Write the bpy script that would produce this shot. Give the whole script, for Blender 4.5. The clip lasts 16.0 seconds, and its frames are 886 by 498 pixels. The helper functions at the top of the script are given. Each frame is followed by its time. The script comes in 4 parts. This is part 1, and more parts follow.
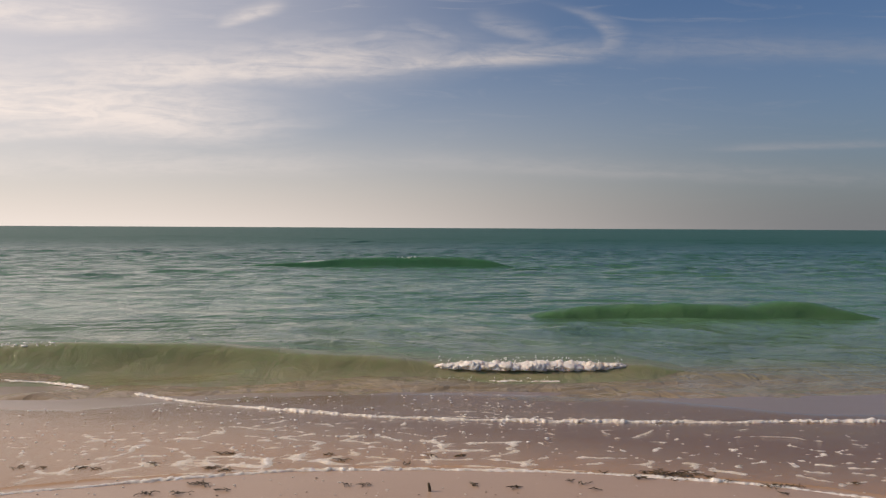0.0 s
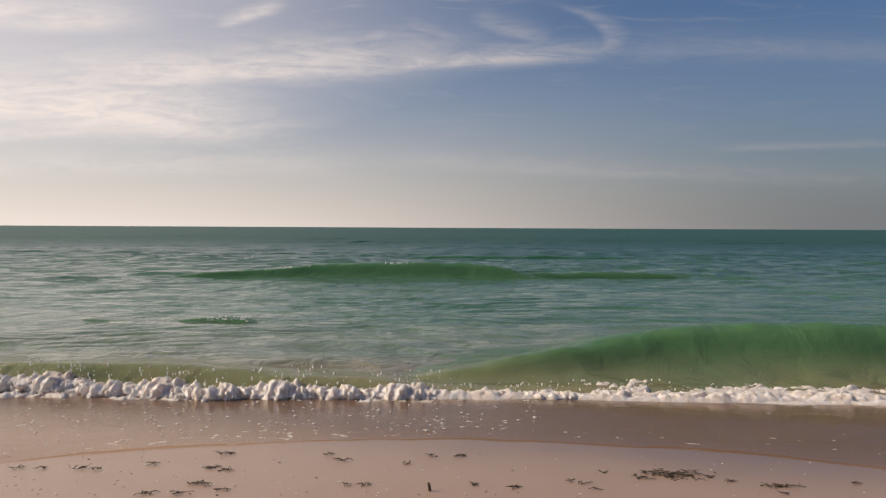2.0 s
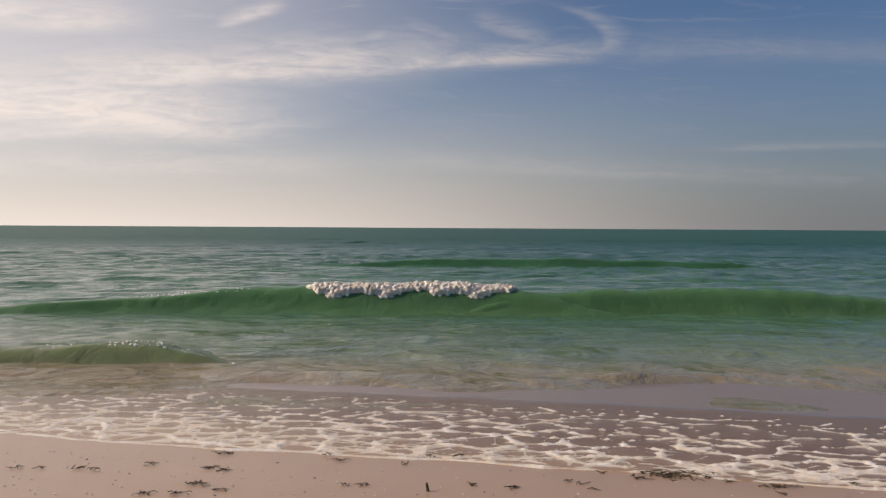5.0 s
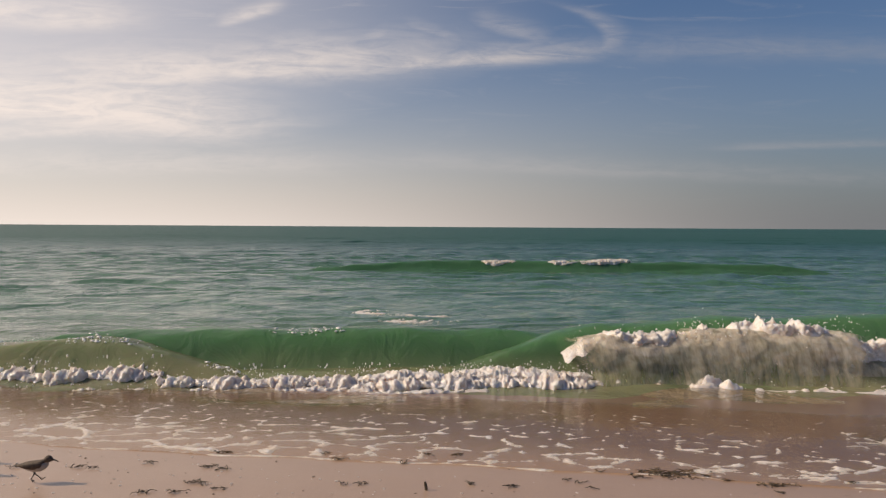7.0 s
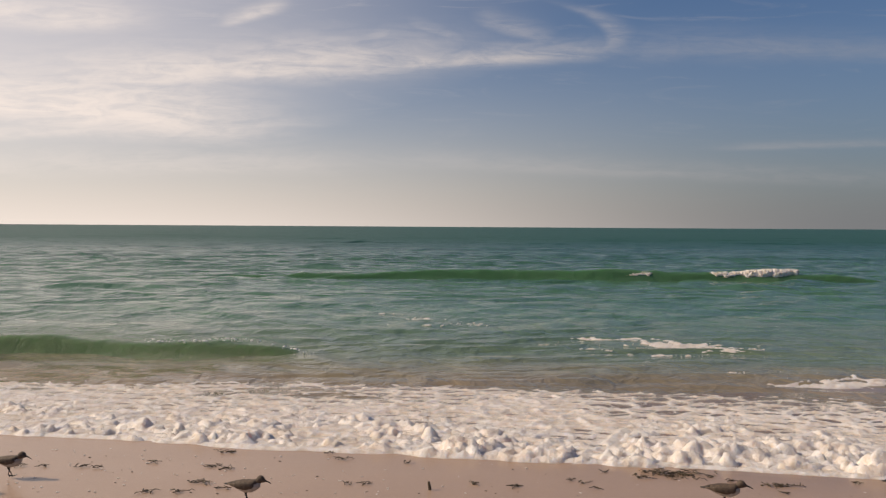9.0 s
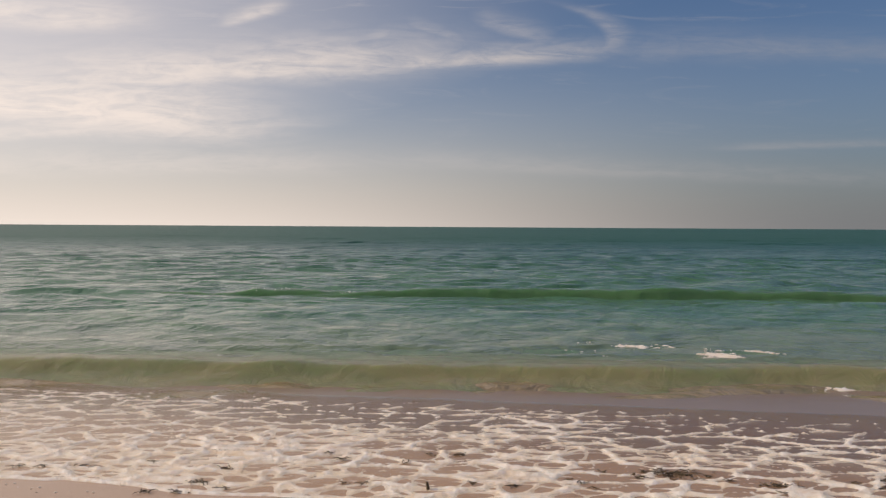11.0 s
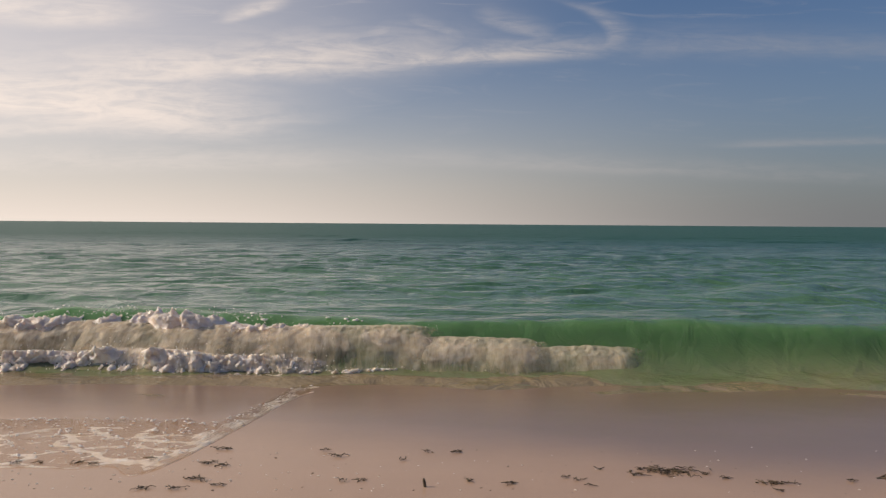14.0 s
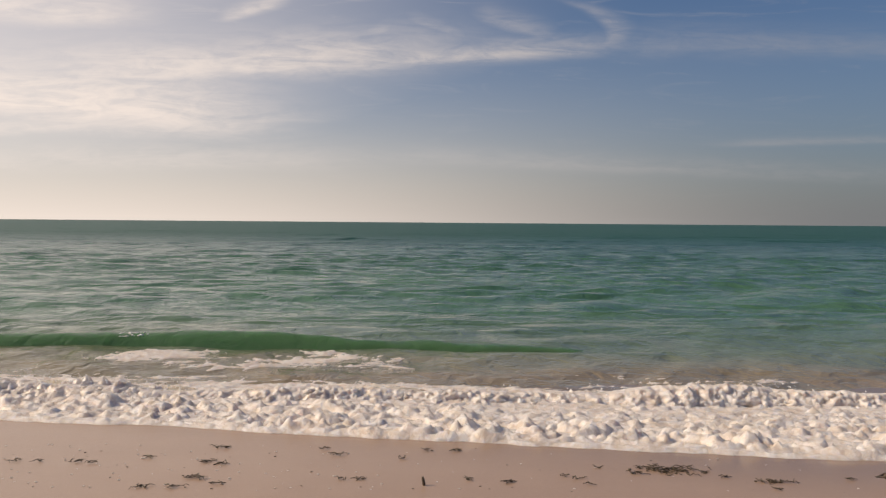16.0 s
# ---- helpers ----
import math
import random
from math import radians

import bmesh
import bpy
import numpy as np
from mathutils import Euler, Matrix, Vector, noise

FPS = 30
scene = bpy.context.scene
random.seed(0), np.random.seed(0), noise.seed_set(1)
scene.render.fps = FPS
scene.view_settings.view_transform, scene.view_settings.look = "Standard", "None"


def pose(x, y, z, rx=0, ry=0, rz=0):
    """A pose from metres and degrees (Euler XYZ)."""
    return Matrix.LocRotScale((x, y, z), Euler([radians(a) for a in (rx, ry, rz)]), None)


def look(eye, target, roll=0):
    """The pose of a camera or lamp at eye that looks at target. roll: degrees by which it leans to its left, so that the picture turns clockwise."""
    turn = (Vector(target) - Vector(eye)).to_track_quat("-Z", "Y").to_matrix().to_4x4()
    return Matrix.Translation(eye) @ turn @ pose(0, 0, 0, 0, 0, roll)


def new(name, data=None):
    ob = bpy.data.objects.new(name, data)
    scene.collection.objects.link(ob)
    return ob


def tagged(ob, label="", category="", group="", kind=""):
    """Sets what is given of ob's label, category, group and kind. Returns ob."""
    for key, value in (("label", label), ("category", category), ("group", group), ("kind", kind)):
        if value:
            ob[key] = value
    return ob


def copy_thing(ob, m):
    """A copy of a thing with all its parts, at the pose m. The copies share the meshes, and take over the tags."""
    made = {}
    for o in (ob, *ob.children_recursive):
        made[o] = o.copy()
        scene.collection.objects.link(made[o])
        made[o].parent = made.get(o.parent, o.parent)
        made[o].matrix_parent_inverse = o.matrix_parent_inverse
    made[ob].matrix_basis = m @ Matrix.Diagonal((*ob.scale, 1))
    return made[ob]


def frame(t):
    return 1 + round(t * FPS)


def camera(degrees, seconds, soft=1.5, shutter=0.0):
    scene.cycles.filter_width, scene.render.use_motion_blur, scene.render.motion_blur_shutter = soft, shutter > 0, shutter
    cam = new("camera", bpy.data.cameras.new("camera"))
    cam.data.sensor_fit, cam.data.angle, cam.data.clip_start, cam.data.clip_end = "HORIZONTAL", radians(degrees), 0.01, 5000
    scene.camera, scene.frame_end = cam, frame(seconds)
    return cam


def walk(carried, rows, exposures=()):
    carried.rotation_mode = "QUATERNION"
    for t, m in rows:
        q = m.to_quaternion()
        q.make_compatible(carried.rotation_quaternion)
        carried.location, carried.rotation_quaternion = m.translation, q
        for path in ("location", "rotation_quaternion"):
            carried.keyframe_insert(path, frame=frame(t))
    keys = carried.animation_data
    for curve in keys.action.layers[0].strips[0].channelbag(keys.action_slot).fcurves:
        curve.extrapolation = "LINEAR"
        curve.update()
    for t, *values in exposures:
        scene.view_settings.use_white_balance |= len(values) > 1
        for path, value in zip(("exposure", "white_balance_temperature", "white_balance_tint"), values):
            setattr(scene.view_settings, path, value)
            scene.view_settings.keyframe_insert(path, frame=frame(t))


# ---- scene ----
EYE_HEIGHT = 1.15          # above the still sea
FOCAL = 1358.0             # for a picture 1568 wide: 60 degrees across
cam = camera(60.0, 16.0, soft=1.35)

# seconds, sideways metres, yaw right, look-down, lean: a hand-held phone at rest
HELD = (
    (0.0, 0.000, 0.00, -1.58, 0.30), (0.5, 0.003, -0.08, -1.56, 0.30), (1.0, 0.001, -0.02, -1.58, 0.30),
    (1.5, 0.001, -0.02, -1.58, 0.30), (2.0, 0.001, -0.02, -1.60, 0.30), (2.5, 0.003, -0.08, -1.65, 0.30),
    (3.0, 0.003, -0.08, -1.58, 0.31), (3.5, 0.005, -0.10, -1.60, 0.32), (4.0, 0.004, -0.04, -1.58, 0.33),
    (4.5, 0.005, 0.00, -1.58, 0.34), (7.0, 0.013, 0.00, -1.66, 0.35), (7.5, 0.008, -0.12, -1.68, 0.35),
    (8.0, 0.007, -0.08, -1.66, 0.35), (8.5, 0.006, -0.12, -1.66, 0.35), (9.0, 0.010, -0.22, -1.67, 0.36),
    (9.5, 0.011, -0.19, -1.68, 0.36), (12.0, 0.022, -0.20, -1.65, 0.34), (12.5, 0.024, -0.12, -1.69, 0.34),
    (13.0, 0.024, -0.12, -1.70, 0.35), (13.5, 0.027, -0.22, -1.80, 0.38), (14.0, 0.029, -0.22, -1.88, 0.42),
    (14.5, 0.029, -0.20, -1.90, 0.44), (15.0, 0.030, -0.22, -1.92, 0.45), (15.5, 0.031, -0.20, -2.04, 0.46),
    (16.0, 0.031, -0.20, -1.98, 0.46),
)


def held_pose(side, yaw, tilt, lean):
    eye = Vector((side, 0.0, EYE_HEIGHT))
    far = Vector((math.sin(radians(yaw)), math.cos(radians(yaw)), math.tan(radians(tilt))))
    return look(eye, eye + far, lean)


walk(cam, [(t, held_pose(*row)) for t, *row in HELD], ((0.0, -0.33, 6930, 11), (16.0, -0.33, 7130, 11)))
# ---- daylight: low haze, thin high cloud, sun to one side ----
SUN_SIDE, SUN_HEIGHT = -86.0, 36.0     # degrees from straight ahead, degrees up
HAZE_SIDE = -58.0                      # the bright bank of thin cloud lies nearer the view than the sun

world = bpy.data.worlds.new("world")
scene.world = world
world.use_nodes = True


class Nodes:
    """Short hand for building a node tree."""

    def __init__(self, tree):
        self.tree = tree

    def add(self, kind, **values):
        node = self.tree.nodes.new(kind)
        for key, value in values.items():
            setattr(node, key, value)
        return node

    def put(self, socket, value):
        if isinstance(value, bpy.types.NodeSocket):
            self.tree.links.new(value, socket)
        elif value is not None:
            socket.default_value = value

    def math(self, kind, a, b=None, c=None, clamp=False):
        node = self.add("ShaderNodeMath", operation=kind, use_clamp=clamp)
        for socket, value in zip(node.inputs, (a, b, c)):
            self.put(socket, value)
        return node.outputs[0]

    def span(self, value, a, b, to_a=0.0, to_b=1.0, smooth=True):
        node = self.add("ShaderNodeMapRange", interpolation_type="SMOOTHSTEP" if smooth else "LINEAR")
        for socket, v in zip(node.inputs, (value, a, b, to_a, to_b)):
            self.put(socket, v)
        return node.outputs[0]

    def mix(self, factor, a, b, blend="MIX"):
        node = self.add("ShaderNodeMix", data_type="RGBA", blend_type=blend)
        self.put(node.inputs[0], factor)
        self.put(node.inputs[6], a if isinstance(a, bpy.types.NodeSocket) else (*a, 1.0))
        self.put(node.inputs[7], b if isinstance(b, bpy.types.NodeSocket) else (*b, 1.0))
        return node.outputs[2]

    def noise(self, vector, scale, detail=4.0, rough=0.55, distort=0.0):
        node = self.add("ShaderNodeTexNoise")
        self.put(node.inputs["Vector"], vector)
        for key, value in (("Scale", scale), ("Detail", detail), ("Roughness", rough), ("Distortion", distort)):
            node.inputs[key].default_value = value
        return node.outputs["Fac"]

    def stretch(self, vector, scale, turn=0.0):
        node = self.add("ShaderNodeMapping")
        self.put(node.inputs["Vector"], vector)
        node.inputs["Scale"].default_value = scale
        node.inputs["Rotation"].default_value = (0, 0, radians(turn))
        return node.outputs[0]

    def parts(self, vector):
        node = self.add("ShaderNodeSeparateXYZ")
        self.put(node.inputs[0], vector)
        return node.outputs

    def join(self, x, y, z):
        node = self.add("ShaderNodeCombineXYZ")
        for socket, value in zip(node.inputs, (x, y, z)):
            self.put(socket, value)
        return node.outputs[0]

    def bump(self, height, strength, distance, normal=None):
        node = self.add("ShaderNodeBump")
        self.put(node.inputs["Height"], height)
        node.inputs["Strength"].default_value = strength
        node.inputs["Distance"].default_value = distance
        self.put(node.inputs["Normal"], normal)
        return node.outputs[0]


def build_sky():
    n = Nodes(world.node_tree)
    out = world.node_tree.nodes["Background"]
    sky = n.add("ShaderNodeTexSky", sky_type="NISHITA", sun_disc=False)
    sky.sun_elevation, sky.sun_rotation = radians(SUN_HEIGHT), radians(SUN_SIDE)
    sky.air_density, sky.dust_density, sky.ozone_density = 1.0, 1.6, 1.5
    way = n.add("ShaderNodeTexCoord").outputs["Generated"]
    x, y, z = n.parts(way)
    ahead = n.math("MAXIMUM", n.math("ABSOLUTE", y), 0.12)
    u, v = n.math("DIVIDE", x, ahead), n.math("DIVIDE", z, ahead)
    uv = n.join(u, v, 0.0)
    # haze: thick at the horizon, warm and bright towards the sun
    toward = n.math("ADD", n.math("MULTIPLY", x, math.sin(radians(HAZE_SIDE))), n.math("MULTIPLY", y, math.cos(radians(HAZE_SIDE))))
    glow = n.span(toward, 0.0, 0.98)
    low = n.math("POWER", n.math("SUBTRACT", 1.0, n.span(z, -0.01, 0.34, smooth=False), clamp=True), 2.2)
    haze_tint = n.mix(glow, HAZE_AWAY, HAZE_SUN)
    amount = n.math("MULTIPLY", low, n.math("ADD", 0.88, n.math("MULTIPLY", glow, 0.12)), clamp=True)
    veil = n.math("MULTIPLY", n.math("POWER", glow, 2.0), 0.62)
    amount = n.math("MAXIMUM", amount, veil)
    clear = n.mix(1.0, sky.outputs[0], SKY_TINT, "MULTIPLY")
    air = n.mix(amount, clear, haze_tint)
    # thin cirrus: each wisp is a soft streak (centre, half length, half width, slope, bend, strength)
    warp = n.noise(n.stretch(uv, (1.6, 5.0, 1.0)), 2.6, 5.0, 0.6, 0.8)
    wispy = n.noise(n.stretch(uv, (2.0, 14.0, 1.0), -6.0), 3.4, 7.0, 0.62, 1.4)
    feather = n.noise(n.stretch(uv, (5.0, 16.0, 1.0), 12.0), 4.0, 6.0, 0.62, 1.0)
    total = None
    for cu, cv, half, width, slope, bend, strength, upright in WISPS:
        run, rise = (v, u) if upright else (u, v)
        du = n.math("SUBTRACT", run, cu)
        line = n.math("ADD", cv, n.math("ADD", n.math("MULTIPLY", du, slope), n.math("MULTIPLY", n.math("MULTIPLY", du, du), bend)))
        line = n.math("ADD", line, n.math("MULTIPLY", n.math("SUBTRACT", warp, 0.5), width * 0.9))
        dv = n.math("DIVIDE", n.math("SUBTRACT", rise, line), width)
        # sharper lower edge, feathered upper edge
        dv = n.math("MULTIPLY", dv, n.span(dv, -0.3, 0.3, 1.5, 0.75))
        across = n.math("EXPONENT", n.math("MULTIPLY", n.math("MULTIPLY", dv, dv), -1.0))
        along = n.math("DIVIDE", du, half)
        along = n.math("EXPONENT", n.math("MULTIPLY", n.math("POWER", n.math("ABSOLUTE", along), 4.0), -1.0))
        one = n.math("MULTIPLY", n.math("MULTIPLY", across, along), strength)
        total = one if total is None else n.math("MAXIMUM", total, one)
    mixed = n.math("ADD", n.math("MULTIPLY", wispy, 0.6), n.math("MULTIPLY", feather, 0.4))
    cover = n.math("MULTIPLY", total, n.span(mixed, 0.28, 0.66, 0.25, 1.1), clamp=True)
    faint = n.math("MULTIPLY", n.span(wispy, 0.5, 0.78), n.span(v, 0.07, 0.3, 0.05, 0.2))
    cover = n.math("MAXIMUM", cover, faint)
    cloud = n.mix(glow, CLOUD_AWAY, CLOUD_SUN)
    n.put(out.inputs[0], n.mix(cover, air, cloud))
    out.inputs[1].default_value = SKY_STRENGTH


SKY_STRENGTH = 0.136
SKY_TINT = (0.41, 0.54, 0.73)
HAZE_AWAY, HAZE_SUN = (1.95, 2.05, 2.25), (8.6, 7.8, 7.4)
CLOUD_AWAY, CLOUD_SUN = (3.3, 3.3, 3.6), (8.2, 7.5, 7.3)
WISPS = (
    (-0.30, 0.198, 0.32, 0.026, 0.062, 0.0, 0.80, 0),
    (-0.02, 0.2120, 0.24, 0.014, 0.055, 0.04, 0.72, 0),
    (0.250, 0.215, 0.034, 0.018, -0.2, -40.0, 0.40, 1),
    (0.09, 0.253, 0.05, 0.013, -0.27, 0.0, 0.34, 0),
    (-0.01, 0.250, 0.04, 0.008, -0.3, 0.0, 0.30, 0),
    (-0.10, 0.240, 0.03, 0.010, 0.4, 0.0, 0.35, 0),
    (0.43, 0.228, 0.26, 0.018, 0.0, 0.0, 0.27, 0),
    (-0.52, 0.150, 0.27, 0.040, -0.07, 0.0, 1.05, 0),
    (-0.44, 0.122, 0.25, 0.010, 0.04, 0.0, 0.6, 0),
    (-0.55, 0.268, 0.15, 0.020, -0.05, 0.0, 0.75, 0),
    (-0.25, 0.272, 0.04, 0.009, 0.28, 0.0, 0.6, 0),
    (0.50, 0.108, 0.14, 0.005, 0.03, 0.0, 0.35, 0),
    (-0.42, 0.075, 0.3, 0.018, 0.02, 0.0, 0.35, 0),
    (0.30, 0.072, 0.4, 0.012, -0.03, 0.0, 0.25, 0),
)
build_sky()

sun = new("sun", bpy.data.lights.new("sun", "SUN"))
sun.data.energy, sun.data.angle, sun.data.color = 5.0, radians(0.6), (1.0, 0.85, 0.68)
sun.matrix_world = look(
    (-30, 15, 30),
    Vector((-30, 15, 30)) - Vector((
        math.cos(radians(SUN_HEIGHT)) * math.sin(radians(SUN_SIDE)),
        math.cos(radians(SUN_HEIGHT)) * math.cos(radians(SUN_SIDE)),
        math.sin(radians(SUN_HEIGHT)))))
scene.view_settings.exposure = 0.0
# ---- materials ----
def material(name):
    mat = bpy.data.materials.new(name)
    mat.use_nodes = True
    n = Nodes(mat.node_tree)
    return mat, n, mat.node_tree.nodes["Principled BSDF"]


def surface(n, p, colour=None, rough=None, normal=None, **more):
    n.put(p.inputs["Base Color"], colour if colour is None or isinstance(colour, bpy.types.NodeSocket) else (*colour, 1.0))
    n.put(p.inputs["Roughness"], rough)
    n.put(p.inputs["Normal"], normal)
    for key, value in more.items():
        n.put(p.inputs[key.replace("_", " ")], value)


def sand_material():
    mat, n, p = material("sand")
    place = n.add("ShaderNodeNewGeometry").outputs["Position"]
    x, y, z = n.parts(place)
    edge = n.math("ADD", y, n.math("MULTIPLY", n.math("SUBTRACT", n.noise(place, 1.1, 4.0), 0.5), 0.5))
    # right lies wetter; the tilt also puts left-hand sky glare into the colour
    edge = n.math("ADD", edge, n.math("MULTIPLY", x, 0.3))
    wet = n.span(edge, 3.25, 4.3)
    grain = n.noise(place, 420.0, 3.0, 0.7)
    blotch = n.noise(n.stretch(place, (0.5, 1.0, 1.0)), 3.0, 5.0, 0.6)
    dry_col = n.mix(blotch, (0.41, 0.27, 0.18), (0.49, 0.33, 0.225))
    wet_col = n.mix(blotch, (0.20, 0.110, 0.056), (0.26, 0.150, 0.080))
    col = n.mix(wet, dry_col, wet_col)
    col = n.mix(n.span(grain, 0.3, 0.72, 0.0, 0.4), col, (0.17, 0.12, 0.09))
    col = n.mix(n.span(n.noise(place, 160.0, 1.0), 0.72, 0.8, 0.0, 0.5), col, (0.62, 0.55, 0.48))
    lumps = n.noise(n.stretch(place, (0.6, 1.0, 1.0)), 9.0, 4.0, 0.6)
    normal = n.bump(lumps, 0.25, 0.006, n.bump(grain, 0.35, 0.0012))
    film = n.bump(n.noise(n.stretch(place, (1.0, 2.0, 1.0)), 14.0, 3.0), 0.12, 0.004)
    surface(n, p, col, n.span(wet, 0.0, 1.0, 0.62, 0.45), normal)
    n.put(p.inputs["Coat Weight"], n.span(wet, 0.0, 1.0, 0.7, 1.0))
    p.inputs["Coat Roughness"].default_value, p.inputs["Coat IOR"].default_value = 0.22, 1.45
    n.put(p.inputs["Coat Normal"], film)
    return mat


def ripples(n, vector):
    """Wind ripples at three sizes, longer along the shore than across."""
    a = n.noise(n.stretch(vector, (0.9, 1.0, 1.0), 6.0), 1.1, 4.0, 0.55, 0.6)
    b = n.noise(n.stretch(vector, (1.3, 1.0, 1.0), -12.0), 3.2, 4.0, 0.6, 0.8)
    c = n.noise(n.stretch(vector, (0.6, 1.0, 1.0), 14.0), 21.0, 3.0, 0.6, 0.3)
    return a, b, c


def water_material():
    """Sea water: milky green over pale sand, sandier where it is shallow."""
    mat, n, p = material("sea_water")
    place = n.add("ShaderNodeNewGeometry").outputs["Position"]
    own = n.add("ShaderNodeTexCoord").outputs["Object"]
    x, y, z = n.parts(place)
    patch = n.noise(n.stretch(own, (0.12, 0.4, 1.0)), 0.9, 4.0, 0.6, 0.5)
    off = n.math("ADD", y, n.math("MULTIPLY", n.math("SUBTRACT", patch, 0.5), 1.1))
    off = n.math("ADD", off, n.math("MULTIPLY", x, 0.05))
    stirred = n.mix(n.span(off, 5.6, 7.0), (0.28, 0.205, 0.125), (0.145, 0.185, 0.11))
    green = n.mix(n.span(off, 6.6, 10.5), stirred, (0.070, 0.158, 0.088))
    deep = n.mix(n.span(y, 10.0, 45.0), green, (0.018, 0.080, 0.054))
    deep = n.mix(n.span(patch, 0.35, 0.7, 0.0, 0.4), deep, (0.022, 0.085, 0.055))
    a, b, c = ripples(n, own)
    wide = n.noise(n.stretch(own, (0.6, 1.0, 1.0), -3.0), 0.28, 4.0, 0.6, 0.6)
    normal = n.bump(c, 0.35, 0.014, n.bump(b, 0.6, 0.07, n.bump(a, 0.6, 0.14, n.bump(wide, 0.9, 0.6))))
    surface(n, p, deep, n.span(y, 7.0, 75.0, 0.08, 0.46), normal)
    p.inputs["IOR"].default_value = 1.33
    p.inputs["Specular IOR Level"].default_value = 0.6
    return mat


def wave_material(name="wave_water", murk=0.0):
    """A rising wave: clear green, the light through its thin top put into the colour."""
    mat, n, p = material(name)
    own = n.add("ShaderNodeTexCoord").outputs["Object"]
    place = n.add("ShaderNodeNewGeometry").outputs["Position"]
    x, y, z = n.parts(place)
    patch = n.noise(n.stretch(own, (0.5, 1.0, 1.0)), 1.6, 4.0)
    # paler green towards the crest stands in for light shining through it
    top = n.span(z, 0.05, 0.42)
    col = n.mix(top, (0.095, 0.19, 0.09), (0.11, 0.24, 0.11))
    col = n.mix(n.span(y, 10.0, 30.0), col, (0.04, 0.15, 0.085))
    sandy = n.math("MULTIPLY", n.span(y, 6.5 + 1.8 * murk, 5.2 + 1.4 * murk), n.span(z, 0.28 + murk, 0.02 + murk * 0.3, 0.0, 0.6))
    col = n.mix(sandy, col, (0.38, 0.31, 0.19))
    col = n.mix(n.span(patch, 0.4, 0.7, 0.0, 0.35), col, (0.08, 0.18, 0.095))
    a, b, c = ripples(n, own)
    normal = n.bump(c, 0.22, 0.014, n.bump(b, 0.5, 0.05, n.bump(a, 0.25, 0.12)))
    surface(n, p, col, 0.12, normal)
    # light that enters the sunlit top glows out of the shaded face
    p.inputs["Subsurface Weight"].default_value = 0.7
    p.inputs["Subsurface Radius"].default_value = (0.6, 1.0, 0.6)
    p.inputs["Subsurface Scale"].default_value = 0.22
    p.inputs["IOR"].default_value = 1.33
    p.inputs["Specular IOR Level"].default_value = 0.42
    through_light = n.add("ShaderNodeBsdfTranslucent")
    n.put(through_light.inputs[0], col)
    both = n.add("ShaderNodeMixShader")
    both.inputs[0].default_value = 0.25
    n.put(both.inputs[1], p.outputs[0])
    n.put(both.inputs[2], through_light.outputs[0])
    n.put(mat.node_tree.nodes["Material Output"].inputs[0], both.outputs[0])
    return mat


def foam_material(name="foam", tint=(0.97, 0.895, 0.85), veil=False):
    mat, n, p = material(name)
    own = n.add("ShaderNodeTexCoord").outputs["Object"]
    fine = n.noise(own, 130.0, 3.0, 0.7)
    mid = n.noise(own, 24.0, 4.0, 0.6)
    stirred = n.noise(n.stretch(own, (0.7, 1.0, 1.0)), 8.0, 5.0, 0.65, 0.6)
    # hollows darker and warmer: their brownish shade is put into the colour
    col = n.mix(n.span(mid, 0.3, 0.65), (tint[0] * 0.85, tint[1] * 0.80, tint[2] * 0.72), tint)
    # sand and clear water stirred into the froth
    col = n.mix(n.span(stirred, 0.48, 0.70, 0.0, 0.38), col, (0.56, 0.43, 0.31))
    normal = n.bump(fine, 0.12 if veil else 0.6, 0.006, n.bump(mid, 0.08 if veil else 0.5, 0.025))
    surface(n, p, col, 0.5 if veil else 0.3, normal)
    p.inputs["Subsurface Weight"].default_value = 0.6
    p.inputs["Subsurface Radius"].default_value = (1.0, 0.92, 0.8)
    p.inputs["Subsurface Scale"].default_value = 0.05 if veil else 0.04
    # sunlight comes through thin froth from behind
    through_light = n.add("ShaderNodeBsdfTranslucent")
    n.put(through_light.inputs[0], col)
    n.put(through_light.inputs["Normal"], normal)
    both = n.add("ShaderNodeMixShader")
    n.put(both.inputs[0], 0.45 if veil else 0.14)
    n.put(both.inputs[1], p.outputs[0])
    n.put(both.inputs[2], through_light.outputs[0])
    n.put(mat.node_tree.nodes["Material Output"].inputs[0], both.outputs[0])
    if veil:
        # thin falling water between the streaks lets the wave show through
        streaks = n.noise(n.stretch(own, (1.0, 0.25, 0.25)), 26.0, 4.0, 0.6, 0.4)
        height = n.parts(own)[2]
        thick = n.span(height, 0.12, 0.38, 0.0, 0.45)
        body = n.math("ADD", n.span(streaks, 0.3, 0.7, 0.12, 0.42), thick, clamp=True)
        # its ends thin out into the next fall
        side = n.math("ADD", n.math("ABSOLUTE", n.parts(own)[0], 0.0), n.math("MULTIPLY", n.math("SUBTRACT", mid, 0.5), 0.3))
        open_water = n.add("ShaderNodeMixShader")
        n.put(open_water.inputs[0], n.math("MULTIPLY", body, n.span(side, 0.42, 0.74, 1.0, 0.0)))
        n.put(open_water.inputs[1], n.add("ShaderNodeBsdfTransparent").outputs[0])
        n.put(open_water.inputs[2], both.outputs[0])
        n.put(mat.node_tree.nodes["Material Output"].inputs[0], open_water.outputs[0])
    return mat


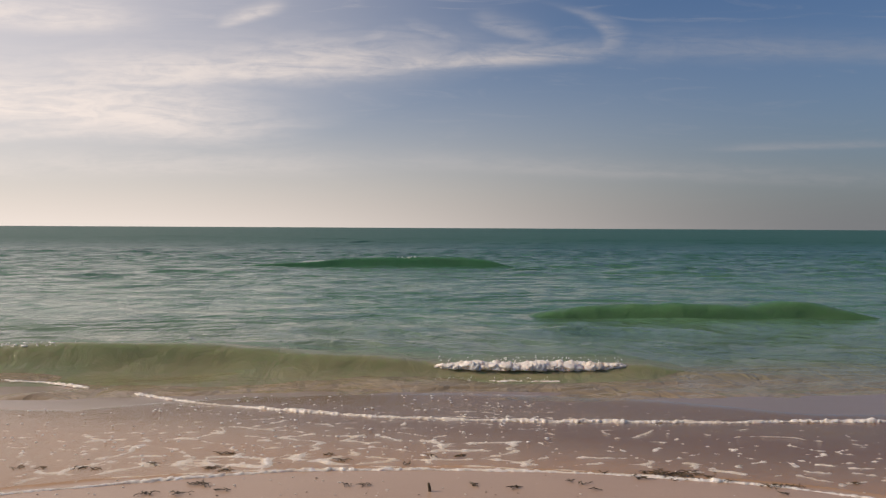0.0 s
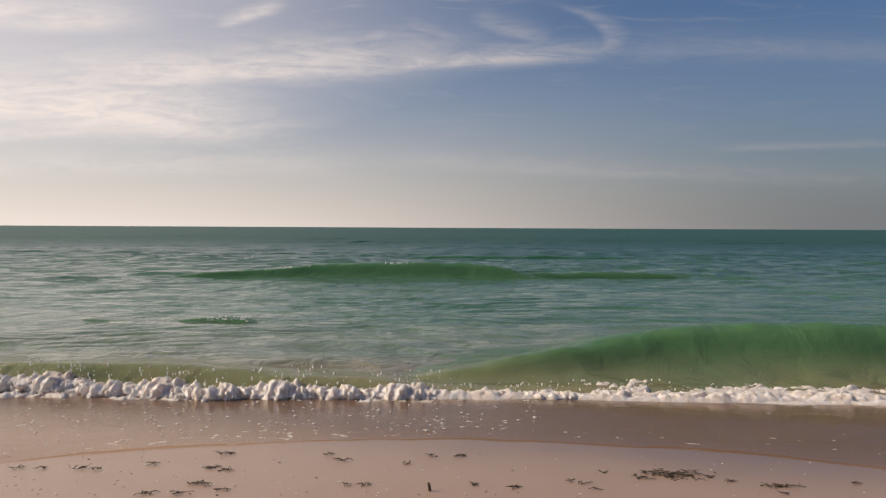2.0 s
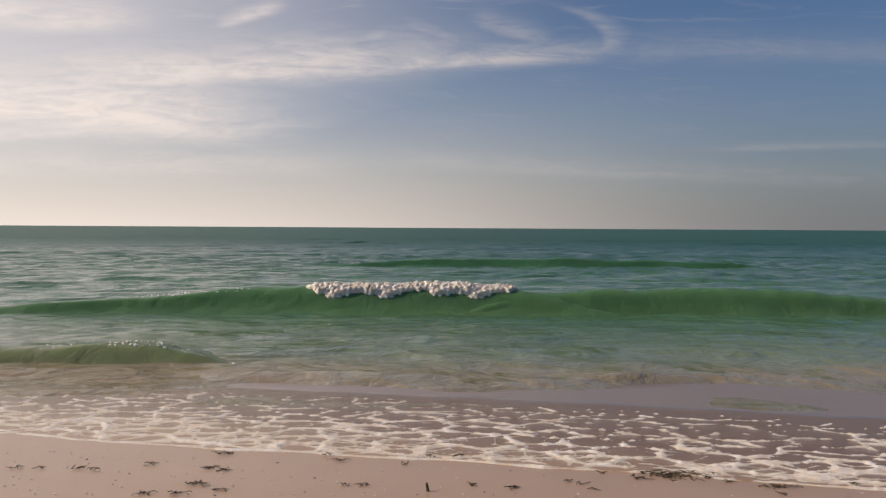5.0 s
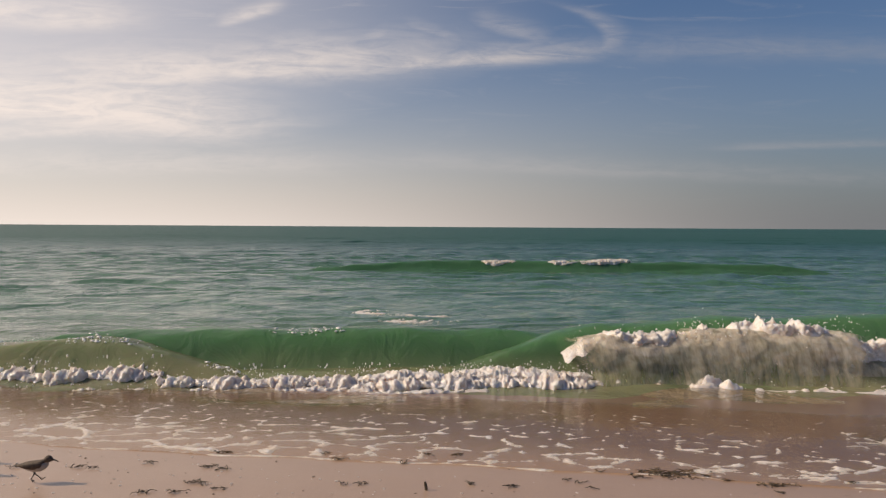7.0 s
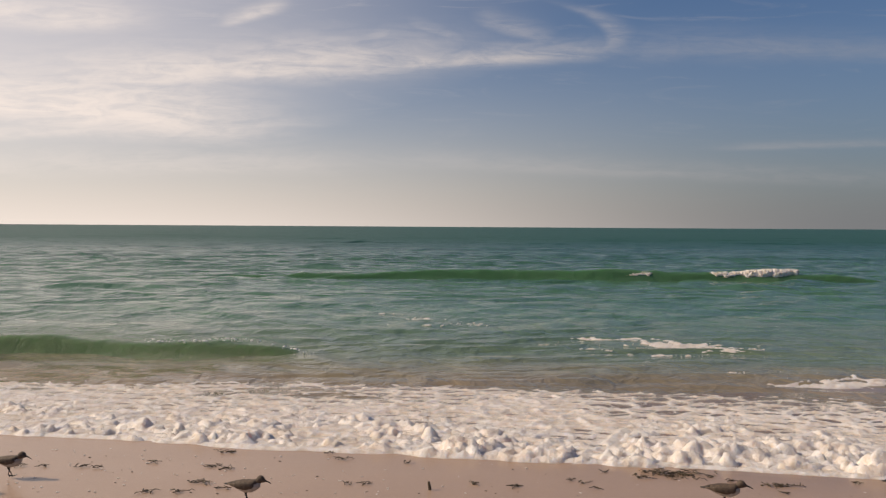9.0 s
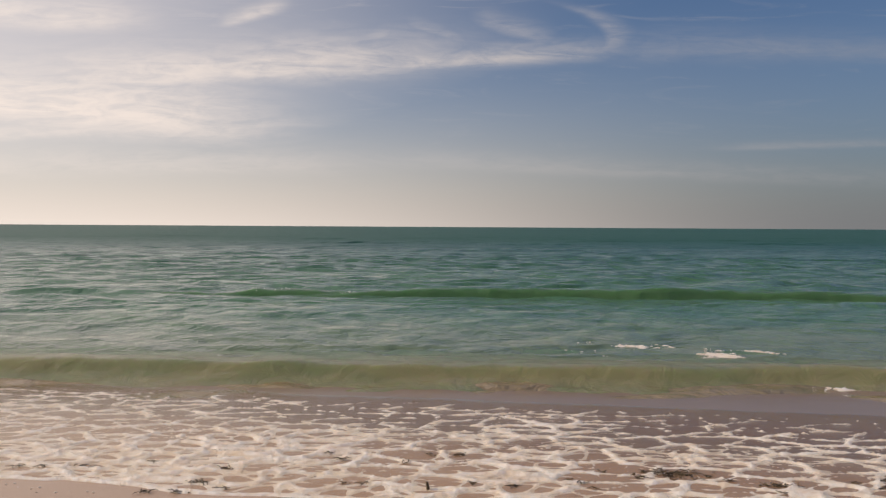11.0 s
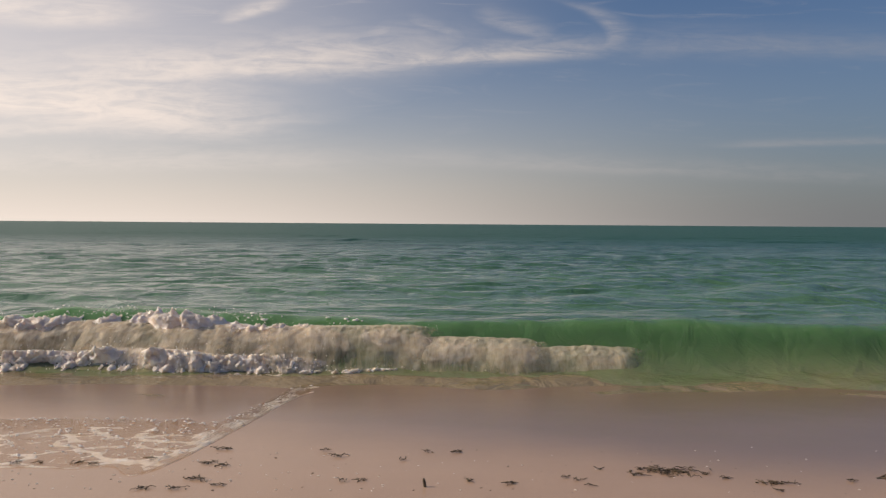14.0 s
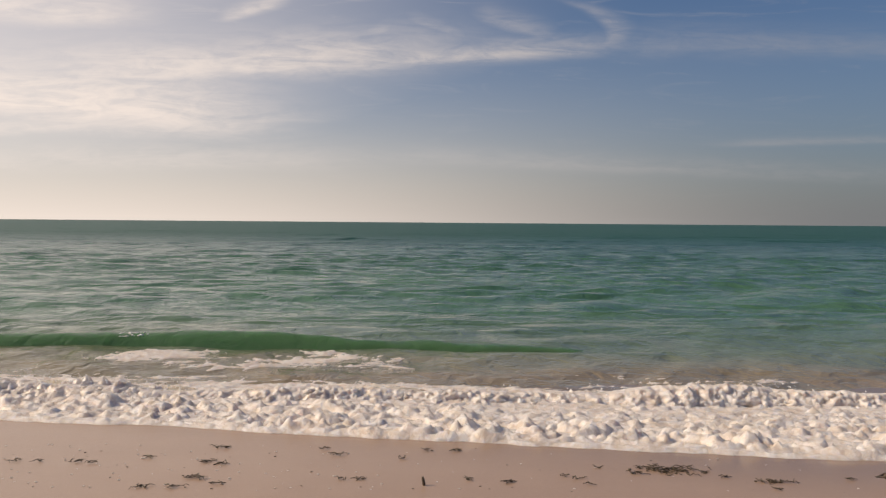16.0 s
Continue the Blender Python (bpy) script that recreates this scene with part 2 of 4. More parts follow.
def film_material():
    """A few millimetres of clear water running over sand."""
    mat, n, p = material("water_film")
    own = n.add("ShaderNodeTexCoord").outputs["Object"]
    a, b, c = ripples(n, n.stretch(own, (2.0, 2.0, 2.0)))
    normal = n.bump(c, 0.16, 0.008, n.bump(b, 0.25, 0.016))
    clear = n.add("ShaderNodeBsdfTransparent")
    clear.inputs[0].default_value = (0.97, 0.96, 0.94, 1.0)
    gloss = n.add("ShaderNodeBsdfGlossy")
    gloss.inputs["Roughness"].default_value = 0.08
    n.put(gloss.inputs["Normal"], normal)
    edge = n.add("ShaderNodeFresnel")
    edge.inputs[0].default_value = 1.33
    n.put(edge.inputs["Normal"], normal)
    both = n.add("ShaderNodeMixShader")
    n.put(both.inputs[0], edge.outputs[0])
    n.put(both.inputs[1], clear.outputs[0])
    n.put(both.inputs[2], gloss.outputs[0])
    n.put(mat.node_tree.nodes["Material Output"].inputs[0], both.outputs[0])
    return mat


def plain_material(name, a, b, scale, rough=0.6, relief=0.002):
    mat, n, p = material(name)
    own = n.add("ShaderNodeTexCoord").outputs["Object"]
    grain = n.noise(own, scale, 5.0, 0.65)
    surface(n, p, n.mix(n.span(grain, 0.3, 0.7), a, b), rough, n.bump(grain, 0.5, relief))
    return mat


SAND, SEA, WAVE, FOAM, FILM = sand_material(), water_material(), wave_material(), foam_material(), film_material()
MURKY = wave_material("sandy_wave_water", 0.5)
SPILL = foam_material("spilling_foam", (0.86, 0.80, 0.68), True)
# white for thrown drops, and for flecks that stand in for sun glints
DROP_AND_GLINT = plain_material("spray_and_glints", (0.86, 0.83, 0.79), (0.95, 0.93, 0.90), 40.0, 0.28, 0.0)
WEED = plain_material("seaweed", (0.04, 0.028, 0.016), (0.12, 0.085, 0.045), 60.0, 0.5)
SHELL = plain_material("shell", (0.60, 0.52, 0.45), (0.78, 0.72, 0.66), 90.0, 0.45)
PEBBLE = plain_material("pebble", (0.12, 0.09, 0.07), (0.25, 0.19, 0.15), 90.0, 0.5)
# ---- shapes ----
def lattice(ix, iy, seed):
    h = np.sin(ix * 127.1 + iy * 311.7 + seed * 74.7) * 43758.5453
    return h - np.floor(h)


def value_noise(x, y, seed=0):
    ix, iy = np.floor(x), np.floor(y)
    fx, fy = x - ix, y - iy
    fx, fy = fx * fx * (3 - 2 * fx), fy * fy * (3 - 2 * fy)
    a, b = lattice(ix, iy, seed), lattice(ix + 1, iy, seed)
    c, d = lattice(ix, iy + 1, seed), lattice(ix + 1, iy + 1, seed)
    return (a + (b - a) * fx) * (1 - fy) + (c + (d - c) * fx) * fy


def fractal(x, y, seed=0, octaves=4, gain=0.5):
    total, amp, norm = 0.0, 1.0, 0.0
    for k in range(octaves):
        total = total + amp * value_noise(x * 2 ** k + 3.7 * k, y * 2 ** k - 1.9 * k, seed + k)
        norm, amp = norm + amp, amp * gain
    return total / norm


def cells(x, y, seed=0):
    """Distances to the nearest and second nearest of scattered points, one in each unit square."""
    ix, iy = np.floor(x), np.floor(y)
    best = np.full(np.shape(x), 9.0)
    second = best.copy()
    for dx in (-1, 0, 1):
        for dy in (-1, 0, 1):
            cx, cy = ix + dx, iy + dy
            px, py = cx + lattice(cx, cy, seed + 5), cy + lattice(cx, cy, seed + 17)
            r = np.hypot(px - x, py - y)
            second = np.minimum(second, np.maximum(best, r))
            best = np.minimum(best, r)
    return best, second


def step(v, a, b):
    k = np.clip((v - a) / (b - a), 0, 1)
    return k * k * (3 - 2 * k)


def domes(x, y, seed=0):
    """Overlapping round puffs of uneven size and height, with creases and gaps between them."""
    ix, iy = np.floor(x), np.floor(y)
    best = np.zeros(np.shape(x))
    for dx in (-1, 0, 1):
        for dy in (-1, 0, 1):
            cx, cy = ix + dx, iy + dy
            px, py = cx + lattice(cx, cy, seed + 5), cy + lattice(cx, cy, seed + 17)
            wide = 0.35 + 0.6 * lattice(cx, cy, seed + 23)
            tall = 0.35 + 0.65 * lattice(cx, cy, seed + 31)
            r = ((px - x) ** 2 + (py - y) ** 2) / wide ** 2
            best = np.maximum(best, tall * wide * np.sqrt(np.clip(1 - r, 0, 1)))
    return best


def chop(x, y, seed, spacing, slope=0.036, count=44, shortest=0.18, longest=1.5):
    """Wind waves of many lengths rolling towards the beach; those finer than the sheet can hold are left out."""
    rng = random.Random(seed)
    wx = x + 0.5 * (fractal(x * 0.35, y * 0.5, seed, 2) - 0.5)
    wy = y + 0.9 * (fractal(x * 0.4, y * 0.45, seed + 3, 3) - 0.5)
    total = np.zeros(np.shape(x))
    for _ in range(count):
        length = shortest * (longest / shortest) ** rng.random()
        turn, phase = rng.gauss(0, 0.42), rng.uniform(0, 6.3)
        k = 2 * math.pi / length
        wave = np.sin(k * (wx * math.sin(turn) + wy * math.cos(turn)) + phase)
        crest = 2 * ((wave + 1) / 2) ** 1.6 - 0.85
        group = 0.12 + 2.4 * value_noise(x / length / 5 + phase, y / length / 3.0, seed + 7) ** 2
        total += slope / k * crest * group * step(length, 2.2 * spacing, 4.5 * spacing)
    return total


def sand_height(y):
    return 0.045 * (5.4 - y)


def grid_mesh(name, x, y, z, mat, keep=None):
    """A smooth sheet from three equal 2D arrays of places."""
    rows, cols = x.shape
    co = np.stack((x, y, z), -1).reshape(-1, 3)
    k = np.arange(rows * cols).reshape(rows, cols)
    quads = np.stack((k[:-1, :-1], k[:-1, 1:], k[1:, 1:], k[1:, :-1]), -1).reshape(-1, 4)
    if keep is not None:
        ok = keep.reshape(-1)[quads].any(axis=1)
        quads = quads[ok]
        used = np.unique(quads)
        back = np.full(rows * cols, -1)
        back[used] = np.arange(len(used))
        co, quads = co[used], back[quads]
    me = bpy.data.meshes.new(name)
    me.from_pydata(co.tolist(), [], quads.tolist())
    me.polygons.foreach_set("use_smooth", np.ones(len(me.polygons), bool))
    me.materials.append(mat)
    me.update()
    return me


def part(name, bm, mat, parent, label=""):
    """One bmesh (or ready mesh) as one object under a thing or part."""
    if isinstance(bm, bpy.types.Mesh):
        me = bm
    else:
        me = bpy.data.meshes.new(name)
        bm.to_mesh(me)
        bm.free()
        me.materials.append(mat)
        me.polygons.foreach_set("use_smooth", np.ones(len(me.polygons), bool))
    ob = new(name, me)
    ob.parent = parent
    return tagged(ob, label)


def add_blob(bm, place, radius, squash=(1, 1, 1), detail=1):
    made = bmesh.ops.create_icosphere(bm, subdivisions=detail, radius=radius)
    for v in made["verts"]:
        v.co = Vector(place) + Vector((v.co.x * squash[0], v.co.y * squash[1], v.co.z * squash[2]))


def tube(bm, points, radii, sides=6):
    """A round rod through points, closed at both ends."""
    rings = []
    for i, (p, r) in enumerate(zip(points, radii)):
        a, b = Vector(points[max(i - 1, 0)]), Vector(points[min(i + 1, len(points) - 1)])
        way = (b - a).normalized()
        side = way.cross(Vector((0, 0, 1)) if abs(way.z) < 0.9 else Vector((0, 1, 0))).normalized()
        up = side.cross(way)
        rings.append([bm.verts.new(Vector(p) + r * (math.cos(q) * side + math.sin(q) * up)) for q in (2 * math.pi * k / sides for k in range(sides))])
    for a, b in zip(rings, rings[1:]):
        for k in range(sides):
            bm.faces.new((a[k], a[(k + 1) % sides], b[(k + 1) % sides], b[k]))
    bm.faces.new(rings[0][::-1])
    bm.faces.new(rings[-1])
# ---- the beach and the sea ----
def build_ground():
    y = np.concatenate((np.linspace(-400, -6, 30), np.arange(-5.5, 2.6, 0.12), np.arange(2.6, 6.6, 0.03), np.geomspace(6.7, 4800, 60)))
    u = np.concatenate((np.linspace(-60, -4.2, 24), np.arange(-4.1, 4.11, 0.05), np.linspace(4.2, 60, 24)))
    yy, uu = np.meshgrid(y, u, indexing="ij")
    xx = uu * np.maximum(1.0, np.abs(yy) / 25)
    zz = sand_height(np.clip(yy, -2.5, 12.0)) - 0.02 * np.clip(yy - 12, 0, 40)
    near = np.exp(-((yy - 4) / 3.5) ** 2)
    zz += near * 0.005 * (fractal(xx * 0.9, yy * 1.6, 3, 3) - 0.5) + near * 0.003 * (fractal(xx * 7, yy * 9, 8, 3) - 0.5)
    tagged(new("ground", grid_mesh("ground", xx, yy, zz, SAND)), "pale wet sand beach sloping gently down into the sea", "beach", kind="structure")


def build_sea():
    y = np.concatenate((np.arange(-4.6, 26, 0.07), np.geomspace(26.1, 130, 260), np.geomspace(133, 4900, 70)))
    u = np.linspace(-1, 1, 480)
    yy, uu = np.meshgrid(y, u, indexing="ij")
    xx = uu * (7.5 + 0.72 * np.maximum(yy, 0))
    spacing = np.maximum(np.gradient(y)[:, None], (xx[:, 1] - xx[:, 0])[:, None])
    fade = step(yy, 260, 40)
    zz = 0.05 * (fractal(xx * 0.25, yy * 0.55, 21, 2) - 0.5) * step(yy, 5, 16)
    zz += chop(xx, yy, 77, spacing) * (0.45 + 0.55 * step(yy, 7, 15)) + 0.008
    zz *= fade
    for k in range(26):
        # scattered low swells far out
        cy = 18 + 70 * lattice(k, 1, 2.0)
        cx = (lattice(k, 2, 3.0) - 0.5) * 1.3 * cy
        half = (0.08 + 0.1 * lattice(k, 3, 1.0)) * cy
        bend = cy + 0.02 * (xx - cx) * (lattice(k, 5, 1.0) - 0.5) * 10
        zz += (0.05 + 0.09 * lattice(k, 4, 6.0)) * np.exp(-((xx - cx) / half) ** 2) * np.exp(-((yy - bend) / 0.9) ** 2)
    sea = new("water", grid_mesh("water", xx, yy, zz, SEA))
    return tagged(sea, "calm green sea with small wind ripples to the horizon", "sea", kind="structure")


build_ground()
sea_sheet = build_sea()


# ---- waves ----
PROFILE_Y = (-1.1, -0.7, -0.3, 0.0, 0.14, 0.28, 0.38, 0.45, 0.52, 0.62, 0.78, 1.05, 1.45, 2.0, 2.7, 3.4)
PROFILE_Z = (-0.16, -0.05, 0.01, 0.07, 0.16, 0.32, 0.55, 0.78, 0.93, 1.0, 0.97, 0.80, 0.52, 0.24, 0.05, -0.10)


def build_wave(name, label, x0, x1, height, seed, steep=1.0, taper=1.6, bow=0.15, lean=0.0, mat=WAVE):
    """A ridge of water with its steep side towards the beach. height: (x, metres) pairs along it."""
    s = np.arange(len(PROFILE_Y))
    fine = np.linspace(0, len(PROFILE_Y) - 1, 60)
    py, pz = np.interp(fine, s, PROFILE_Y), np.interp(fine, s, PROFILE_Z)
    for _ in range(3):
        py[1:-1], pz[1:-1] = (py[:-2] + py[1:-1] * 2 + py[2:]) / 4, (pz[:-2] + pz[1:-1] * 2 + pz[2:]) / 4
    x = np.arange(x0, x1, 0.06)
    pp, xx = np.meshgrid(py, x, indexing="ij")
    qq = np.meshgrid(pz, x, indexing="ij")[0]
    top = np.interp(x, *zip(*height)) * step(x, x0, x0 + taper) * step(x, x1, x1 - taper)
    top = top * (0.84 + 0.32 * fractal(x * 0.8, x * 0 + seed, seed, 4, 0.55))
    shore = bow * (fractal(x * 0.35, x * 0 + 2.0, seed + 4, 2) - 0.5) * 2 + lean * x
    yy = pp * (0.35 + steep * np.maximum(top, 0.05) * 1.6) + shore
    zz = qq * top - 0.03 * (1 - step(top, 0.02, 0.1))
    zz = zz + (0.04 * (fractal(xx * 2.2, yy * 3.0, seed + 9, 3) - 0.5) + 0.8 * chop(xx, yy, seed + 5, 0.05 + 0 * xx, count=24)) * step(top, 0.0, 0.2)
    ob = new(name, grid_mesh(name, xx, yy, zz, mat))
    ob.visible_shadow = False       # shadow off, standing in for low sun that clear water would let through
    tagged(ob, label, "wave", "waves rolling in")
    lip = lambda q: (float(np.interp(q, x, shore)), float(np.interp(q, x, top)), 0.35 + steep * float(max(np.interp(q, x, top), 0.05)) * 1.6)
    return ob, lip


def roller_mesh(seed, length=1.1, thick=0.065, spray_and_glints=60):
    """A low tumbling length of froth, ragged and broken, with small thrown drops."""
    u, v = np.linspace(-0.5, 0.5, int(length / 0.008)) * length, np.linspace(-0.1, 1.1, 26) * math.pi
    vv, uu = np.meshgrid(v, u, indexing="ij")
    ends = np.sqrt(np.clip(1 - (np.abs(uu) / (length * 0.5)) ** 3, 0.0, 1))
    big = fractal(uu * 5 + 9, vv * 0.2, seed, 3)
    peaks = np.clip(fractal(uu * 24, vv * thick * 24, seed + 4, 4, 0.75) - 0.48, 0, 1)
    r = thick * (0.1 + 0.9 * big + 0.7 * peaks) + 0.4 * thick * domes(uu * 26, vv * thick * 28, seed) + 0.25 * thick * domes(uu * 60, vv * thick * 60, seed + 3)
    r = r * (0.1 + 0.9 * ends)
    me = grid_mesh("foam_roller", uu + 0.02 * (big - 0.5), np.cos(vv) * r * 1.5, np.sin(vv) * r * 0.95, FOAM)
    return with_drops(me, seed, spray_and_glints, lambda rng: (rng.uniform(-.47, .47) * length, rng.gauss(0, thick * 0.9), thick * rng.uniform(0.5, 1.6)))


def cap_mesh(seed, length=1.2):
    """Froth that tumbles down from a crest, thin at its ragged lower edge. Its height and depth are those of its wave."""
    s, u = np.linspace(4.6, 10.6, 60), np.linspace(-0.5, 0.5, 130) * length
    ss, uu = np.meshgrid(s, u, indexing="ij")
    k = np.arange(len(PROFILE_Y))
    y, z = np.interp(ss, k, PROFILE_Y), np.interp(ss, k, PROFILE_Z)
    end = (np.abs(uu) / (length * 0.5)) ** 3
    edge = 6.5 + 2.2 * (fractal(uu * 5, ss * 0, seed, 3, 0.6) - 0.5) + 2.8 * end + 0.8 * (fractal(uu * 14, ss * 2, seed + 1, 3) - 0.5)
    back = 10.2 - 2.2 * end
    body = step(ss, edge - 0.2, edge + 0.7) * (1 - step(ss, back - 0.8, back))
    a1, a2 = cells(uu * 16, ss * 2.4, seed)
    lump = 0.35 + 0.7 * (0.7 - a1) + 1.1 * (fractal(uu * 18, ss * 3, seed + 4, 4, 0.65) - 0.5)
    out = body * np.maximum(lump, 0.05) - 0.55 * (1 - body)
    return grid_mesh("white_cap", uu, y - 0.04 * out, z + 0.15 * out, FOAM, keep=out > -0.3)


def curtain_mesh(seed, length=1.6, mat=SPILL, low=0.0):
    """Water and froth pouring down the front of a breaking wave, in ragged streaks."""
    s, u = np.linspace(low, 1.3, 76), np.linspace(-0.5, 0.5, 150) * length
    ss, uu = np.meshgrid(s, u, indexing="ij")
    y, z = np.interp(ss, FALL_S, FALL_Y), np.interp(ss, FALL_S, FALL_Z)
    lean = uu + 0.10 * (fractal(uu * 2, ss * 2, seed + 7, 2) - 0.5)
    streak = fractal(lean * 5, ss * 2.2, seed, 3, 0.55) - 0.5
    lump = fractal(uu * 20, ss * 12, seed + 4, 3, 0.7) - 0.5
    a1, a2 = cells(uu * 22, ss * 14, seed)
    out = 0.06 * streak + (0.004 + 0.06 * step(ss, 0.6, 0.95)) * lump + 0.004 * (0.5 - a1)
    ends = step(np.abs(uu), length * 0.3, length * 0.5)
    y, z = y - out * 0.9 + 0.07 * ends, z + out * 0.45 - 0.05 * ends
    return grid_mesh("foam_curtain", uu, y, z, mat)


def ball(detail):
    bm = bmesh.new()
    bmesh.ops.create_icosphere(bm, subdivisions=detail, radius=1.0)
    verts = np.array([v.co[:] for v in bm.verts])
    faces = np.array([[v.index for v in f.verts] for f in bm.faces])
    bm.free()
    return verts, faces


DROPLET = ball(1)


def with_drops(me, seed, count, place, least=0.0016, most=0.0050):
    """Adds small thrown drops to a sheet of froth."""
    rng = random.Random(seed)
    verts, faces = DROPLET
    co = [np.array([v.co[:] for v in me.vertices])]
    polys, first = [tuple(p.vertices) for p in me.polygons], len(co[0])
    body = len(polys)
    for _ in range(count):
        r = least + (most - least) * rng.random() ** 2.5
        co.append(verts * (r * rng.uniform(.8, 1.5), r, r * rng.uniform(.8, 1.8)) + place(rng))
        polys += [tuple(f) for f in (faces + first).tolist()]
        first += len(verts)
    out = bpy.data.meshes.new(me.name)
    out.from_pydata(np.concatenate(co).tolist(), [], polys)
    out.polygons.foreach_set("use_smooth", np.ones(len(polys), bool))
    out.materials.append(me.materials[0])
    out.materials.append(DROP_AND_GLINT)
    out.polygons.foreach_set("material_index", (np.arange(len(polys)) >= body).astype(int))
    out.update()
    return out


FALL_S = (0, .2, .45, .7, .88, 1, 1.12, 1.3)
FALL_Y = (0.0, .03, .09, .17, .27, .42, .56, .8)
FALL_Z = (-.03, .10, .22, .32, .38, .37, .30, .12)


def froth_on_fall(name, seed, length, low, high, thick, reach, drops, gaps=0.3, fine=1.0):
    """Froth lying on the falling front of a wave between two heights of its profile, with jagged peaks and thrown drops."""
    s, u = np.linspace(low, high, 64), np.linspace(-0.5, 0.5, int(length / 0.009)) * length
    ss, uu = np.meshgrid(s, u, indexing="ij")
    y, z = np.interp(ss, FALL_S, FALL_Y), np.interp(ss, FALL_S, FALL_Z)
    ends = np.clip(1 - (np.abs(uu) / (length * 0.5)) ** 4, 0, 1)
    # how far the froth reaches down and back is uneven
    foot = low + (high - low) * (0.05 + 0.75 * fractal(uu * 4, ss * 0, seed, 4, 0.6))
    body = step(ss, foot - 0.08, foot + 0.12) * (1 - step(ss, high - 0.12, high)) * ends
    body *= step(fractal(uu * 2.2, ss * 0.6, seed + 13, 3), gaps - 0.1, gaps + 0.08)
    run = ss * 0.55
    warp = uu + 0.05 * (fractal(uu * 6, run * 8, seed + 2, 2) - 0.5)
    puff = 0.34 * domes(warp * 11 * fine, run * 15 * fine, seed) + 0.28 * domes(warp * 22 * fine, run * 28 * fine, seed + 1) + 0.18 * domes(uu * 46, run * 52, seed + 3)
    puff += 1.3 * (fractal(warp * 12 * fine, run * 17 * fine, seed + 11, 5, 0.7) - 0.40)
    puff *= 0.45 + 1.1 * fractal(uu * 2.5, run * 4, seed + 5, 3)
    middle = np.exp(-((ss - (low + 0.6 * (high - low))) / (0.2 * (high - low))) ** 2)
    jag = np.clip(fractal(uu * 16, ss * 9, seed + 7, 4, 0.75) - 0.47, 0, 1) * middle
    out = thick * (puff * 1.6 - 0.25) * body - 0.06 * (1 - body)
    me = grid_mesh(name, uu, y - out * 0.75, z + out * 0.6 + reach * 1.5 * jag * body - 0.1 * (1 - ends), FOAM, keep=body > 0.02)
    top = lambda rng: rng.uniform(low + 0.3 * (high - low), high)

    def place(rng):
        q = top(rng)
        return (rng.uniform(-.46, .46) * length, np.interp(q, FALL_S, FALL_Y) - abs(rng.gauss(0, .04)), np.interp(q, FALL_S, FALL_Z) + abs(rng.gauss(0.01, reach * 0.45)))
    return with_drops(me, seed, drops, place)


CRESTS = [froth_on_fall("froth_crest", s, 1.45, 0.5, 1.3, 0.055, 0.10, 220) for s in (81, 82, 83, 84)]
TOES = [froth_on_fall("froth_toe", s, 1.35, -0.08, 0.55, 0.06, 0.11, 110, 0.36) for s in (91, 92, 93, 94)]
FACES = [froth_on_fall("froth_face", s, 1.5, -0.02, 1.05, 0.042, 0.05, 60, 0.2, 1.35) for s in (101, 102, 103, 104)]
CAPS = [cap_mesh(s) for s in (41, 42, 43)]
CURTAINS = [curtain_mesh(s) for s in (31, 32, 33, 34, 35)]
BREAKER = "breaker"      # crest froth, falling curtain and toe froth together
SMALL_ROLLS = [roller_mesh(s, 1.0, 0.055, 70) for s in (5, 6, 7)]

TIMES = [round(0.2 * k, 3) for k in range(81)]
PATHS = []          # (object, rows) gathered here and keyed at the end


